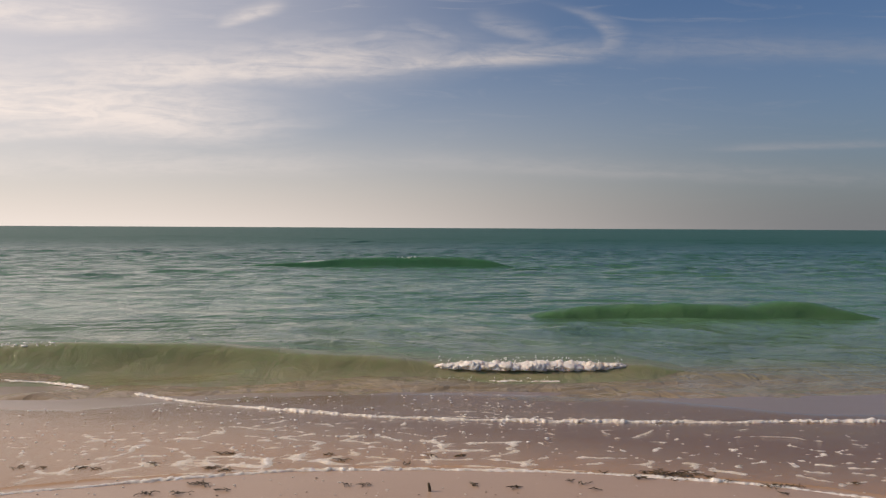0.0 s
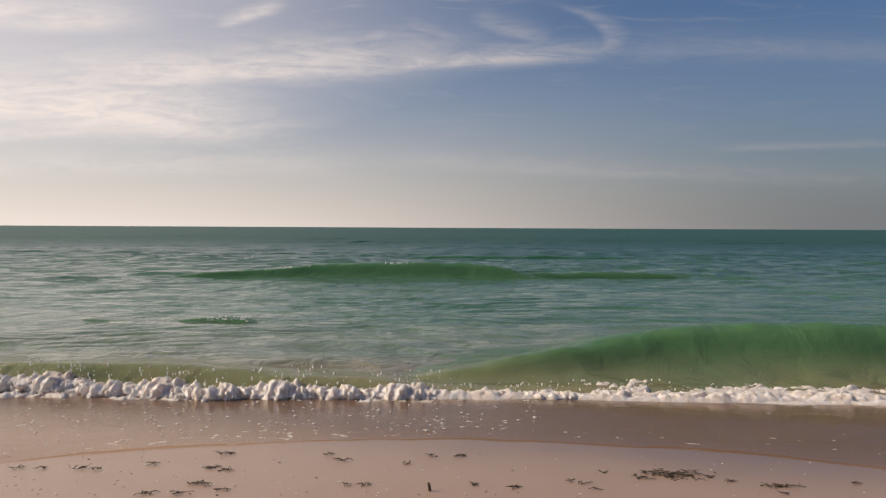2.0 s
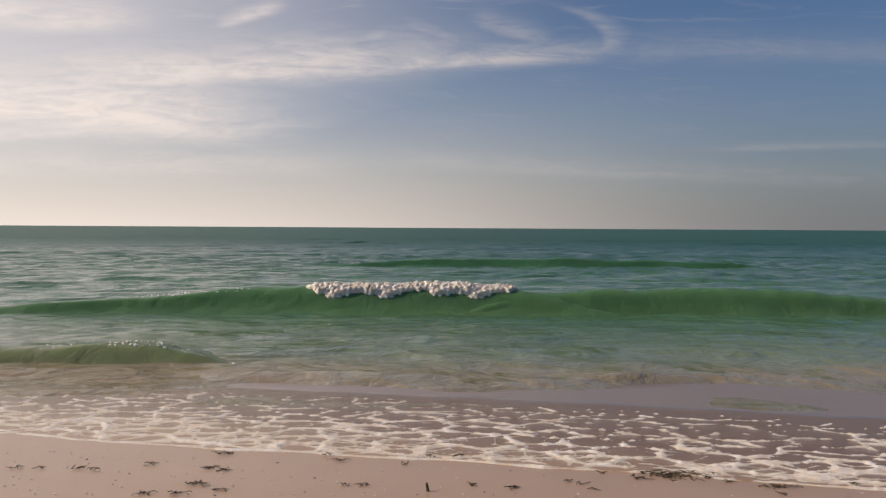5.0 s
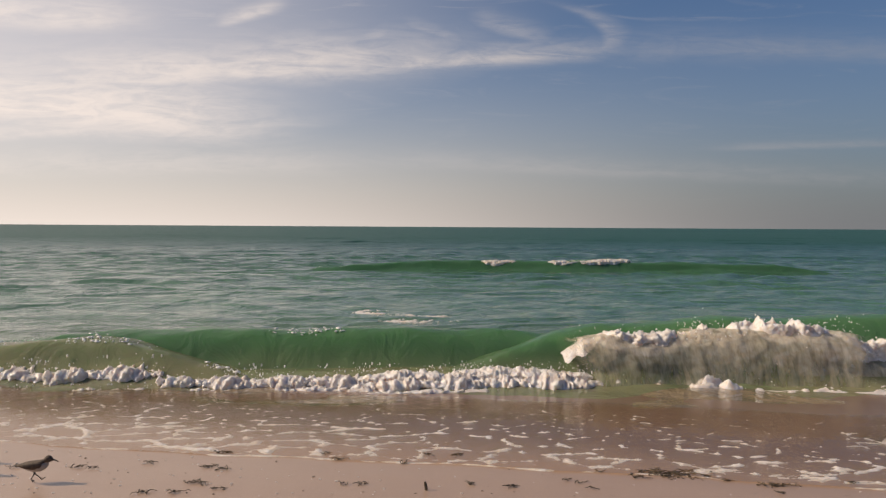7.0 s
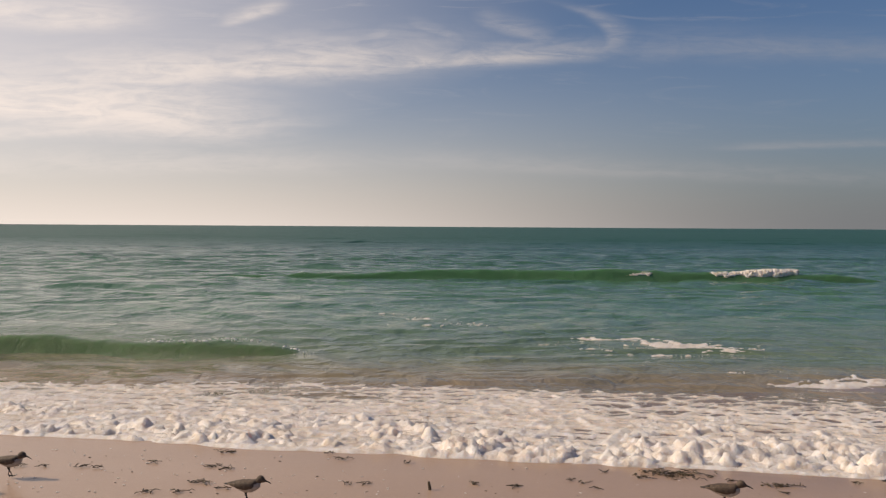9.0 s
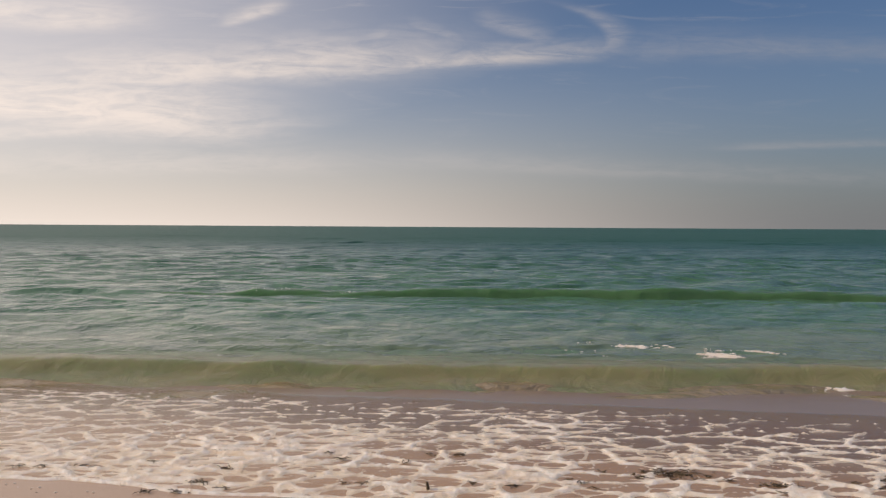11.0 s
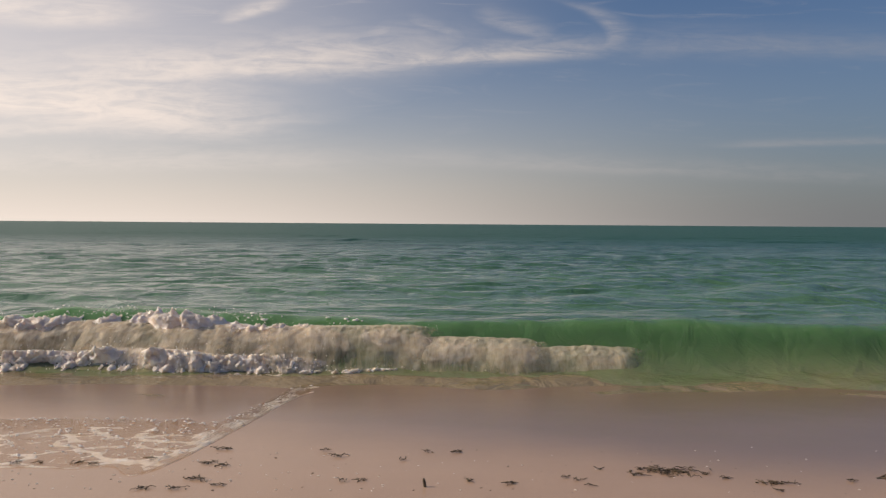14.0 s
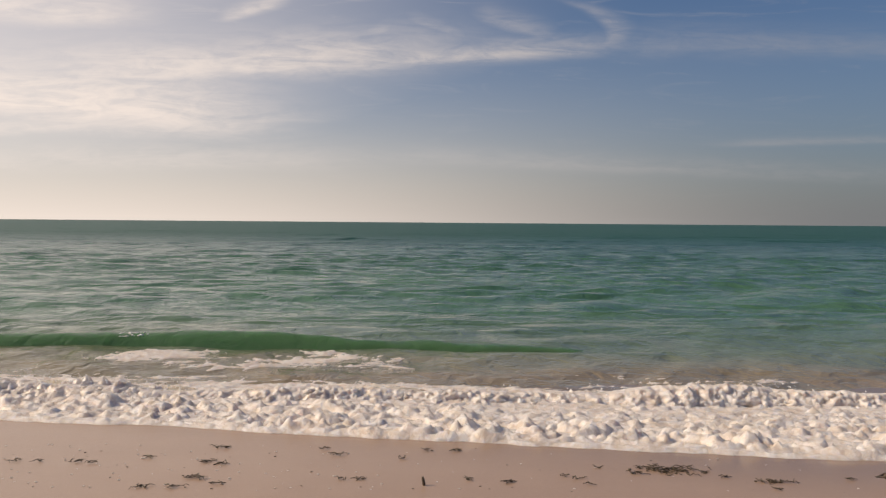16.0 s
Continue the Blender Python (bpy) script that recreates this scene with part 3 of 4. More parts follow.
def ride(wave, lip, path, breaks, meshes, sinks, label, size=1.0, toe=True, delay=(0.15, 0.3), float_up=1.0, seat=(0.6, 0.92), cover=0.4):
    """Key a wave along path (t, y, z) and hang foam rollers on it. breaks: (x, time of breaking[, x drift per second])."""
    tt, ys, zs = zip(*path)
    spot = lambda t: (np.interp(t, tt, ys), np.interp(t, tt, zs))
    PATHS.append((wave, [(t, pose(0, *spot(t))) for t in TIMES]))
    for k, (x, when, *drift) in enumerate(breaks):
        shore, top, wide = lip(x)
        for low in ((0, 1, 2, 3) if meshes is BREAKER else (0, 1, 2) if toe else (0,)):
            fine = (CRESTS, TOES, CURTAINS, FACES)[low] if meshes is BREAKER else meshes
            draped = meshes is BREAKER or fine is CAPS
            kind = {id(CAPS): "white_cap", id(CURTAINS): "foam_curtain", id(CRESTS): "froth_crest", id(TOES): "froth_toe", id(FACES): "froth_face"}.get(id(fine), "foam_roller")
            ob = new(kind, fine[(k * 3 + low) % len(fine)])
            ob.parent = wave
            grow = size * (1.0, 0.75, 1.4, 1.0)[low] * (0.85 + 0.3 * lattice(k, low, 7.0))
            ob.scale = (1.0 + 0.15 * lattice(k, 3, low), grow * (1.15, 0.85, 1.0, 1.0)[low], grow)
            if draped:
                ob.scale = (1.05, 0.9 + 0.3 * wide, max(top, 0.2) / 0.40 * (0.92 + 0.2 * lattice(k, low, 3.0)))
                if fine is CAPS:
                    ob.scale = (1.0, wide, max(top, 0.1))
                tagged(ob, "tan translucent spilling foam" if fine is CURTAINS else label)
            else:
                tagged(ob, label)
            rows = []
            start = when + (0.0, delay[1], delay[0], cover)[low]
            for t in TIMES:
                y_now, z_now = spot(t)
                x_now = x + (drift[0] if drift else 0.0) * np.clip(t - when, 0, 4.5)
                if drift:
                    shore, top, wide = lip(x_now)
                on = step(t, start - 0.15, start + 0.35)
                off = step(t, sinks[0], sinks[1])
                fall = step(t, start + 0.3, start + 1.3) if toe else 0.0
                ly = shore + 0.12 * (lattice(k, low, 5.0) - 0.5) * wide + ((0.55 if toe else seat[0]) - 0.25 * fall, -0.06, 0.3 - 0.08 * fall, 0.0)[low] * wide
                lz = (top * ((0.68 if toe else seat[1]) - 0.5 * fall), -0.02, top * (0.36 - 0.2 * fall) - 0.03, 0.0)[low]
                # stays on the surface while the ridge under it sinks
                lz = lz - (max(z_now, -0.6) - spot(when)[1]) * (1 - off) * on * float_up
                lz = lz * 1.0 - (1 - on) * (0.25 + 0.4 * top) * 1.0 - off * 0.45
                settle = step(t, start + 0.7, start + 1.6) if toe else 0.0
                lz -= (0.17, 0.03, 0.0, 0.0)[low] * settle
                roll = -14 * np.clip(t - start, 0, 2.5) + 9 * math.sin(3 * t + k)
                if fine is CAPS:
                    roll, ly, lz = 0.0, shore, 0.006 - (1 - on) * (0.3 + 0.5 * top) - off * 0.45
                elif draped:
                    roll, ly = 0.0, shore - (0.065, 0.09, 0.06, 0.075)[low]
                    sunk = max(z_now, -0.6) - spot(when)[1]
                    sunk = min(sunk, 0.0) if low == 0 else sunk      # the crest rises with its wave
                    lz = -0.03 - sunk * (1 - off) * on * (0.7, 0.8, 0.65, 0.7)[low]
                    ly += (-0.05, -0.03, 0.08, -0.04)[low] * settle
                    lz -= (0.07, 0.0, 0.05, 0.04)[low] * settle + (1 - on) * (0.3 + 0.5 * top) + off * 0.45
                rows.append((t, pose(x_now, ly, lz, roll, 0, 180 * 0 + 6 * math.sin(k * 2.1))))
            PATHS.append((ob, rows))


def spray_and_glints(wave, lip, x0, x1, count, seed):
    """White flecks along a wave's crest that stand in for glints of the sun."""
    rng = random.Random(seed)
    bm = bmesh.new()
    spots = [rng.uniform(x0, x1) for _ in range(max(3, count // 9))]
    for _ in range(count):
        x = rng.choice(spots) + rng.gauss(0, 0.09)
        shore, top, wide = lip(x)
        s = rng.uniform(0.72, 1.0)
        y = shore + wide * float(np.interp(s, (0, .35, .7, 1), (0.05, 0.34, 0.5, 0.66)))
        z = top * float(np.interp(s, (0, .35, .7, 1), (0.04, 0.48, 0.9, 1.0))) + 0.012
        r = rng.uniform(0.003, 0.007) if rng.random() < 0.75 else rng.uniform(0.007, 0.012)
        add_blob(bm, (x, y, z - 0.006), r, (rng.uniform(1, 3.2), 1, rng.uniform(0.4, 1.0)), 1)
    tagged(part("spray_and_glints", bm, DROP_AND_GLINT, wave, "white flecks standing in for sun glints on the crest"), kind="stuff")


SWELL = "clear green wave rising before the beach"
LOW = "low green wave breaking into white foam"
CREST, CAP = "frothy white wave crest", "small white cap"
wave_a, lip_a = build_wave("wave", LOW, -5.5, 2.6, ((-5, .19), (-2.2, .19), (-1, .14), (0, .08), (2.5, .08)), 11, taper=1.2, mat=MURKY)
path_a = ((0, 5.85, 0), (.5, 5.65, 0), (1, 5.45, 0), (1.5, 5.25, 0), (2, 5.1, -.03), (2.5, 4.9, -.12), (3.2, 4.6, -.4), (4, 4.6, -.7), (16, 4.6, -.8))
ride(wave_a, lip_a, path_a,
     ((-.5, .75), (-1.3, .3), (-2.1, .75), (-2.9, 1.05), (-3.7, 1.2)), SMALL_ROLLS, (2.3, 3.1), CREST, 1.5)
ride(wave_a, lip_a, path_a, ((.45, -.5), (.95, -.4), (1.8, .4), (.1, .3)), SMALL_ROLLS, (2.3, 3.1), CREST, .95, delay=(.5, .2))
wave_b, lip_b = build_wave("wave", SWELL, -1.4, 7.5, ((-1, .14), (0, .2), (1.2, .32), (2.5, .42), (7, .4)), 12, taper=3.2)
ride(wave_b, lip_b, ((0, 9.4, -.22), (.6, 8.1, -.17), (1, 7.4, -.08), (1.5, 6.35, -.01), (2, 5.55, 0), (2.5, 4.95, -.14), (3, 4.55, -.3), (3.5, 4.3, -.5), (4.2, 4.3, -.8), (16, 4.3, -.8)),
     ((.2, 1.85), (1.0, 2.05), (1.8, 2.05), (2.5, 1.95), (3.3, 2.35), (4.1, 2.6), (5.0, 2.8)), BREAKER, (2.9, 3.6), CREST, 1.0, delay=(.12, .1), float_up=.2, cover=.3)
wave_d, lip_d = build_wave("wave", SWELL, -7.5, 3.2, ((-7.5, .08), (-4.5, .22), (-2.5, .36), (-.5, .42), (1, .36), (3, .25)), 13, taper=2.4)
path_d = ((0, 21.7, -.10), (3.5, 13.3, -.02), (5.2, 9.4, -.05), (6.8, 5.75, -.05), (7.1, 5.35, -.08), (7.5, 5.0, -.16), (8, 4.6, -.26), (8.5, 4.3, -.45), (9.2, 4.3, -.8), (16, 4.3, -.8))
ride(wave_d, lip_d, path_d, ((.2, 7.15), (-.6, 7.2)), BREAKER, (8.0, 8.9), CREST, 1.0, delay=(-.1, .1), float_up=0.4)
ride(wave_d, lip_d, path_d, ((-1.4, 7.35), (-2.2, 7.35), (-3.0, 7.3), (-3.9, 7.3)), BREAKER, (8.0, 8.9), CREST, 1.0, delay=(0, .1))
ride(wave_d, lip_d, path_d, ((-1.7, 3.0, .15), (-1.0, 2.7, .15), (-.3, 3.6, .15), (.4, 4.2, .15)), CAPS, (5.0, 6.0), CAP, .5, toe=False)
wave_d2, lip_d2 = build_wave("wave", SWELL, -.6, 8.5, ((-.5, .3), (1.5, .44), (4.5, .45), (8, .2)), 19, taper=2.0)
ride(wave_d2, lip_d2, ((0, 21.8, -.4), (3.5, 13.4, -.24), (5.2, 9.4, -.1), (6.2, 7.2, 0), (6.8, 5.75, 0), (7.1, 5.35, 0), (7.5, 5.0, -.06)) + path_d[6:], ((.95, 6.95), (1.7, 6.65), (2.45, 6.6), (3.2, 6.8), (4.0, 7.05), (4.9, 7.3)),
     BREAKER, (8.0, 8.9), CREST, 1.1, delay=(.08, .3), float_up=.4, cover=.85)
wave_e, lip_e = build_wave("wave", LOW, -6, 1.6, ((-6, .25), (-2.4, .25), (-1.5, .07), (1.2, .12)), 14, taper=1.2, mat=MURKY)
ride(wave_e, lip_e, ((0, 12, -.4), (3, 7.2, -.15), (4, 6.3, -.13), (5, 6.1, -.13), (6.2, 5.75, 0), (6.8, 5.45, 0), (7.4, 5.25, 0), (8, 5.0, -.2), (8.6, 5.0, -.6), (16, 5, -.8)),
     ((-3.3, 6.0), (-2.5, 6.0), (-1.7, 6.0), (-.9, 6.1), (-.1, 6.2), (.6, 6.5)), SMALL_ROLLS, (7.6, 8.4), CREST, 1.35)
wave_f, lip_f = build_wave("wave", SWELL, -5, 11, ((-5, .04), (-2, .2), (0, .28), (3, .31), (6, .29), (8.5, .28), (11, .1)), 15, taper=3.0)
path_f = ((0, 32, -.3), (2, 28, -.2), (4.5, 23.2, -.08), (6.8, 19.6, 0), (9.5, 15.6, -.1), (12, 9.8, -.2), (14, 5.8, -.5), (16, 5, -.8))
ride(wave_f, lip_f, path_f, ((-.4, 5.6, 1.3), (.5, 5.2, 1.5), (1.2, 5.4, 1.5)), CAPS, (8.9, 9.5), CAP, .5, toe=False)
ride(wave_f, lip_f, path_f, ((2.0, 5.6, 1.45), (2.8, 5.9, 1.45)), CAPS, (9.8, 10.6), CAP, .5, toe=False)
wave_f2, lip_f2 = build_wave("wave", SWELL, -9, 9, ((-9, .2), (-5, .3), (-3.2, .40), (0, .36), (3, .34), (6, .34), (9, .2)), 20, taper=2.0)
ride(wave_f2, lip_f2, ((0, 33, -.5), (6.8, 19.8, -.34), (9.5, 15.7, -.3), (11, 12.2, -.33), (12, 9.8, -.28), (13, 7.7, -.22), (13.5, 6.6, -.07), (14, 5.8, 0), (14.5, 5.5, 0), (15, 5.0, -.08), (15.5, 4.75, -.30), (16, 4.6, -.46)),
     tuple((x, 13.45 + .098 * (x + 3.9)) for x in (-3.9, -3.1, -2.3, -1.5, -.7, .1, .9, 1.7, 2.5, 3.3, 4.1, 5.0)), BREAKER, (15.7, 17.2), CREST, 1.15, delay=(-.1, .05), float_up=.75, cover=.85)
wave_g, lip_g = build_wave("wave", LOW, -6, 6, ((-6, .11), (0, .10), (6, .09)), 16, taper=1.0, lean=-.03, mat=MURKY)
ride(wave_g, lip_g, ((0, 18, -.5), (9, 8, -.3), (10.4, 6.2, -.14), (11, 5.5, 0), (12, 4.72, .02), (12.5, 4.55, .03), (13, 4.5, .025), (13.5, 4.6, -.02), (14, 4.9, -.2), (16, 5.2, -.6)),
     tuple((x, 11.0 + .08 * abs(x)) for x in (-4.1, -3.3, -2.5, -1.7, -.9, -.1, .7, 1.5, 2.3, 3.1, 3.9)), SMALL_ROLLS, (13.45, 14.1), CREST, .95, toe=False, seat=(.16, .3))
wave_k, lip_k = build_wave("wave", "low sandy green wave close to the beach", -6, -.6, ((-6, .18), (-2, .16), (-1, .1)), 22, taper=1.4, mat=MURKY)
ride(wave_k, lip_k, ((0, 26, -.5), (7.4, 9, -.3), (8.5, 7.0, -.08), (9.5, 6.15, 0), (10.3, 5.7, -.06), (11, 5.4, -.3), (16, 5.2, -.8)), (), CAPS, (20, 21), "")
wave_i, lip_i = build_wave("wave", LOW, -6, -.4, ((-6, .18), (-1, .14)), 17, taper=1.0, mat=MURKY)
ride(wave_i, lip_i, ((0, 24, -.5), (10, 10, -.3), (12, 6.8, -.12), (13, 6.1, 0), (13.5, 5.95, 0), (14, 5.7, 0), (14.5, 5.4, -.1), (15.2, 5.2, -.5), (16, 5.2, -.6)),
     ((-3.9, 12.6), (-3.1, 12.6), (-2.3, 12.7), (-1.6, 12.8)), SMALL_ROLLS, (14.3, 15.0), CREST, 1.4)
wave_j, lip_j = build_wave("wave", SWELL, -7, 2.5, ((-7, .2), (-1.5, .26), (2, .15)), 18)
ride(wave_j, lip_j, ((0, 33, -.5), (12, 14, -.3), (14.5, 9.2, -.26), (15.5, 7.3, -.12), (16, 6.6, -.15)), (), CAPS, (20, 21), "")


for wave, lip, x0, x1, count in ((wave_a, lip_a, -4.0, -2.0, 70), (wave_e, lip_e, -3.6, -1.4, 90), (wave_d, lip_d, -4.2, -.6, 150),
                                 (wave_k, lip_k, -2.9, -1.2, 70), (wave_f2, lip_f2, -3.6, -.6, 50), (wave_j, lip_j, -3.2, -1.0, 60)):
    spray_and_glints(wave, lip, x0, x1, count, int(x0 * 10) + count)


# ---- foam that runs up the sand ----
def foam_sheet(label, edge, depth, seed, rows, thick=1.0, x0=-4.3, x1=4.3, film=True, lumps=0.0, swing=((0, 0), (16, 0)), glints=(), drain=0.0):
    """A lacy sheet of foam on running water. edge(x): its front line. rows: seconds, sideways, front, lift."""
    cell = 0.014
    x, d = np.arange(x0, x1, cell), np.concatenate((np.linspace(-0.04, 0.12, 14), np.arange(0.135, depth, cell)))
    dd, xx = np.meshgrid(d, x, indexing="ij")
    front = edge(x) + 0.13 * (fractal(x * 1.3, x * 0, seed, 3) - 0.5) + 0.03 * (fractal(x * 9, x * 0, seed + 1, 2) - 0.5)
    yy = dd + front
    bend_x, bend_y = xx + 0.12 * (fractal(xx * 3, yy * 3, seed + 2, 2) - 0.5), yy + 0.12 * (fractal(xx * 3, yy * 3, seed + 3, 2) - 0.5)
    near = np.exp(-dd / 0.45)
    clumps = fractal(xx * 1.6, yy * 2.6, seed + 8, 4)
    if lumps:
        # a thick froth of puffs that thins out behind the front
        puffs = 0.034 * domes(bend_x * 8, bend_y * 13, seed) + 0.030 * domes(bend_x * 17, bend_y * 24, seed + 2) + 0.018 * domes(xx * 38, yy * 46, seed + 9)
        puffs += 0.085 * (fractal(bend_x * 9, bend_y * 15, seed + 14, 4, 0.68) - 0.38)
        z = (puffs * (0.4 + 1.2 * clumps) - 0.026) * (0.45 + 0.55 * near) * lumps * 1.8 + 0.02 * (clumps - 0.5) - 0.03 * step(dd, 0.35, depth)
    else:
        # lace: long warped cells, thicker where they meet, with finer lace inside
        a1, a2 = cells(bend_x * 3.4, bend_y * 6.2, seed)
        b1, b2 = cells(bend_x * 7 + 0.5 * clumps, bend_y * 11.5, seed + 6)
        wall, wall_small = np.exp(-(a2 - a1) / 0.14), np.exp(-(b2 - b1) / 0.2)
        z = 0.003 + 0.010 * near + 0.028 * wall + 0.022 * wall_small + 0.018 * (clumps - 0.5) - 0.012 * step(dd, 0.7, depth)
        z += 0.004 * (fractal(xx * 28, yy * 34, seed + 4, 3) - 0.5)
    z = z * step(dd, -0.005, 0.12 - 0.06 * lumps) + (0.016 if lumps else 0.030) * np.exp(-((dd - 0.03) / 0.022) ** 2) * (0.5 + 1.0 * fractal(xx * 7, yy * 2, seed + 7, 3)) - 0.06 * step(dd, 0.0, -0.04)
    z -= 0.05 * step(dd, depth - 0.25, depth)
    z = np.maximum(z, -0.03)
    flat = 1.0 if lumps else 0.45       # spent lace lies nearly flat
    sheet = new("foam_sheet", grid_mesh("foam_sheet", xx, yy, z * thick * flat, FOAM, keep=z > -0.028))
    tagged(sheet, label, "foam", "foam washing over the sand")
    rise = lambda up: max(up, -0.04) * flat + min(up + 0.04, 0.0)
    if film:
        fx, fd = np.meshgrid(x[::4], np.linspace(0.02, depth, 24), indexing="ij")
        fy = fd + front[::4, None]
        water = part("water_film", grid_mesh("water_film", fx.T, fy.T, 0 * fx.T + 0.002 * np.sin(fy.T * 7 + fx.T * 2), FILM), FILM, sheet, "thin clear water running over sand")
        tt, _, _, up = zip(*rows)
        water.visible_shadow = False
        # scattered white flecks take the place of sun sparkle on the film
        if glints:
            rng = random.Random(seed)
            bm = bmesh.new()
            for _ in range(glints[2]):
                bx = rng.uniform(glints[0], glints[1])
                by = float(np.interp(bx, x, front)) + rng.uniform(0.15, depth)
                add_blob(bm, (bx, by, 0.008), rng.uniform(0.003, 0.0075), (rng.uniform(1, 2.2), 1, 0.5), 1)
            tagged(part("glint_speckle", bm, DROP_AND_GLINT, water, "tiny white flecks standing in for sun glints on the thin water"), kind="stuff")
        # the water stays on the sand while the foam on it thins out
        PATHS.append((water, [(t, pose(0, 0, 0.004 - drain * step(-np.interp(t, tt, up), 0.02, 0.027) - max(rise(np.interp(t, tt, up)), -0.036))) for t in TIMES]))
    tilt = -math.degrees(math.atan(0.045))
    tt, sx, ys, up = zip(*rows)
    turn = lambda t: pose(0, 0, 0, 0, 0, np.interp(t, *zip(*swing)))
    PATHS.append((sheet, [(t, pose(np.interp(t, tt, sx), np.interp(t, tt, ys), sand_height(np.interp(t, tt, ys)) + rise(np.interp(t, tt, up)), tilt) @ turn(t)) for t in TIMES]))
    return sheet


slant = lambda x: -0.165 * x
SWING_1 = ((0, 7), (2.5, 7), (3, 4.8), (3.5, 0), (4, -5), (4.5, -4), (6, -2), (8, 0), (16, 0))
SWING_2 = ((0, 8), (7.5, 7.5), (8, -1.5), (8.5, -3), (9, 0), (16, 0))
SWING_3 = ((0, 2), (14.5, 2), (15, 3), (15.5, 1), (16, 0))
WIDE = "wide sheet of white lacy foam spreading over wet sand"
foam_sheet("thin broken lace of white foam sliding back down wet sand", lambda x: -0.14 * np.minimum(x * x, 5.0), 1.9, 51,
           ((0, 0, 3.36, -.029), (.5, 0, 3.32, -.032), (1, 0, 3.45, -.034), (1.5, 0, 3.6, -.036), (2.2, 0, 4.0, -.039), (2.6, 0, 4.3, -.08), (3, 0, 4.6, -.2), (16, 0, 4.6, -.2)), .8, glints=(-3.0, .6, 330))
foam_sheet(WIDE, slant, 1.7, 52,
           ((0, 0, 6.6, -.1), (1.2, 0, 5.7, -.06), (1.6, 0, 5.3, -.01), (2, 0, 5.05, .0), (2.5, 0, 4.58, .006), (3, 0, 4.22, .006), (3.5, 0, 3.93, -.006), (4, 0, 3.70, -.016), (4.5, 0, 3.55, -.022),
            (5.3, 0, 3.34, -.026), (6, 0, 3.3, -.028), (6.8, 0, 3.3, -.033), (7.4, 0, 3.4, -.036), (8.1, 0, 3.9, -.08), (9, 0, 4.6, -.25), (16, 0, 4.6, -.25)), swing=SWING_1)
foam_sheet(WIDE, slant, 2.2, 53,
           ((0, 0, 7.6, -.2), (6.4, 0, 6.2, -.12), (7, 0, 5.4, -.01), (7.5, 0, 5.05, .006), (8, 0, 4.5, .008), (8.5, 0, 3.88, .004), (9, 0, 3.52, -.008), (9.5, 0, 3.14, -.012), (10.3, 0, 2.86, -.012),
            (11, 0, 2.8, -.019), (12, 0, 2.75, -.030), (12.5, 0, 2.85, -.033), (13, 0, 3.1, -.035), (13.5, 0, 3.4, -.035), (14.1, 0, 3.9, -.08), (15, 0, 4.6, -.25), (16, 0, 4.6, -.25)), swing=SWING_2)
foam_sheet("curved tongue of shallow foam sliding across wet sand", lambda x: 1.7 * step(x, -.45, .12) ** 1.6 - .12 * step(x, -1.5, -3) + .05 * np.sin(x * 5) + .2 * np.sin(x * 11 + 1) * step(x, -.7, -.25), 1.0, 54,
           ((0, -3, 5.6, -.2), (11.5, -2.9, 3.9, -.12), (12, -2.7, 3.5, -.03), (12.5, -2.35, 3.35, -.012), (13, -1.75, 3.1, -.012), (13.5, -1.3, 3.08, -.015), (14, -.95, 3.2, -.020), (14.5, -.65, 3.35, -.026), (15.2, -.5, 3.8, -.1), (16, -.5, 4.5, -.25)),
           .7, -3.5, .1, glints=(-3.3, .05, 700), drain=0.012)
foam_sheet(WIDE, slant, 1.8, 55,
           ((0, 0, 9, -.35), (13.4, 0, 6.6, -.12), (14, 0, 5.9, -.05), (14.5, 0, 5.5, -.01), (15, 0, 4.81, .004), (15.5, 0, 4.31, .008), (16, 0, 3.77, .004)), swing=SWING_3)


# the thick bubbling front of each run-up, which collapses into the lace behind it
HEAD = "thick bubbling edge of white foam from a broken wave"
foam_sheet(HEAD, slant, 1.15, 56,
           ((0, 0, 6.6, -.12), (1.2, 0, 5.7, -.08), (1.6, 0, 5.29, -.01), (2, 0, 5.04, .006), (2.5, 0, 4.57, .012), (3, 0, 4.21, .008), (3.5, 0, 3.92, -.008), (4, 0, 3.70, -.05), (4.5, 0, 3.55, -.11),
            (5.3, 0, 3.4, -.16), (7, 0, 4.4, -.25), (16, 0, 4.6, -.25)), film=False, lumps=0.8, swing=SWING_1)
foam_sheet(HEAD, slant, 1.5, 57,
           ((0, 0, 7.6, -.2), (6.4, 0, 6.2, -.14), (7, 0, 5.39, -.01), (7.5, 0, 5.04, .01), (8, 0, 4.49, .014), (8.5, 0, 3.87, .012), (9, 0, 3.51, -.014), (9.5, 0, 3.14, -.12), (10.2, 0, 2.9, -.14),
            (11, 0, 2.9, -.1), (13, 0, 4.4, -.25), (16, 0, 4.6, -.25)), film=False, lumps=0.8, swing=SWING_2)
foam_sheet(HEAD, slant, 1.3, 58,
           ((0, 0, 9, -.35), (13.4, 0, 6.6, -.14), (14, 0, 5.9, -.06), (14.5, 0, 5.49, -.01), (15, 0, 4.80, .01), (15.5, 0, 4.30, .012), (16, 0, 3.76, .006)), film=False, lumps=0.8, swing=SWING_3)


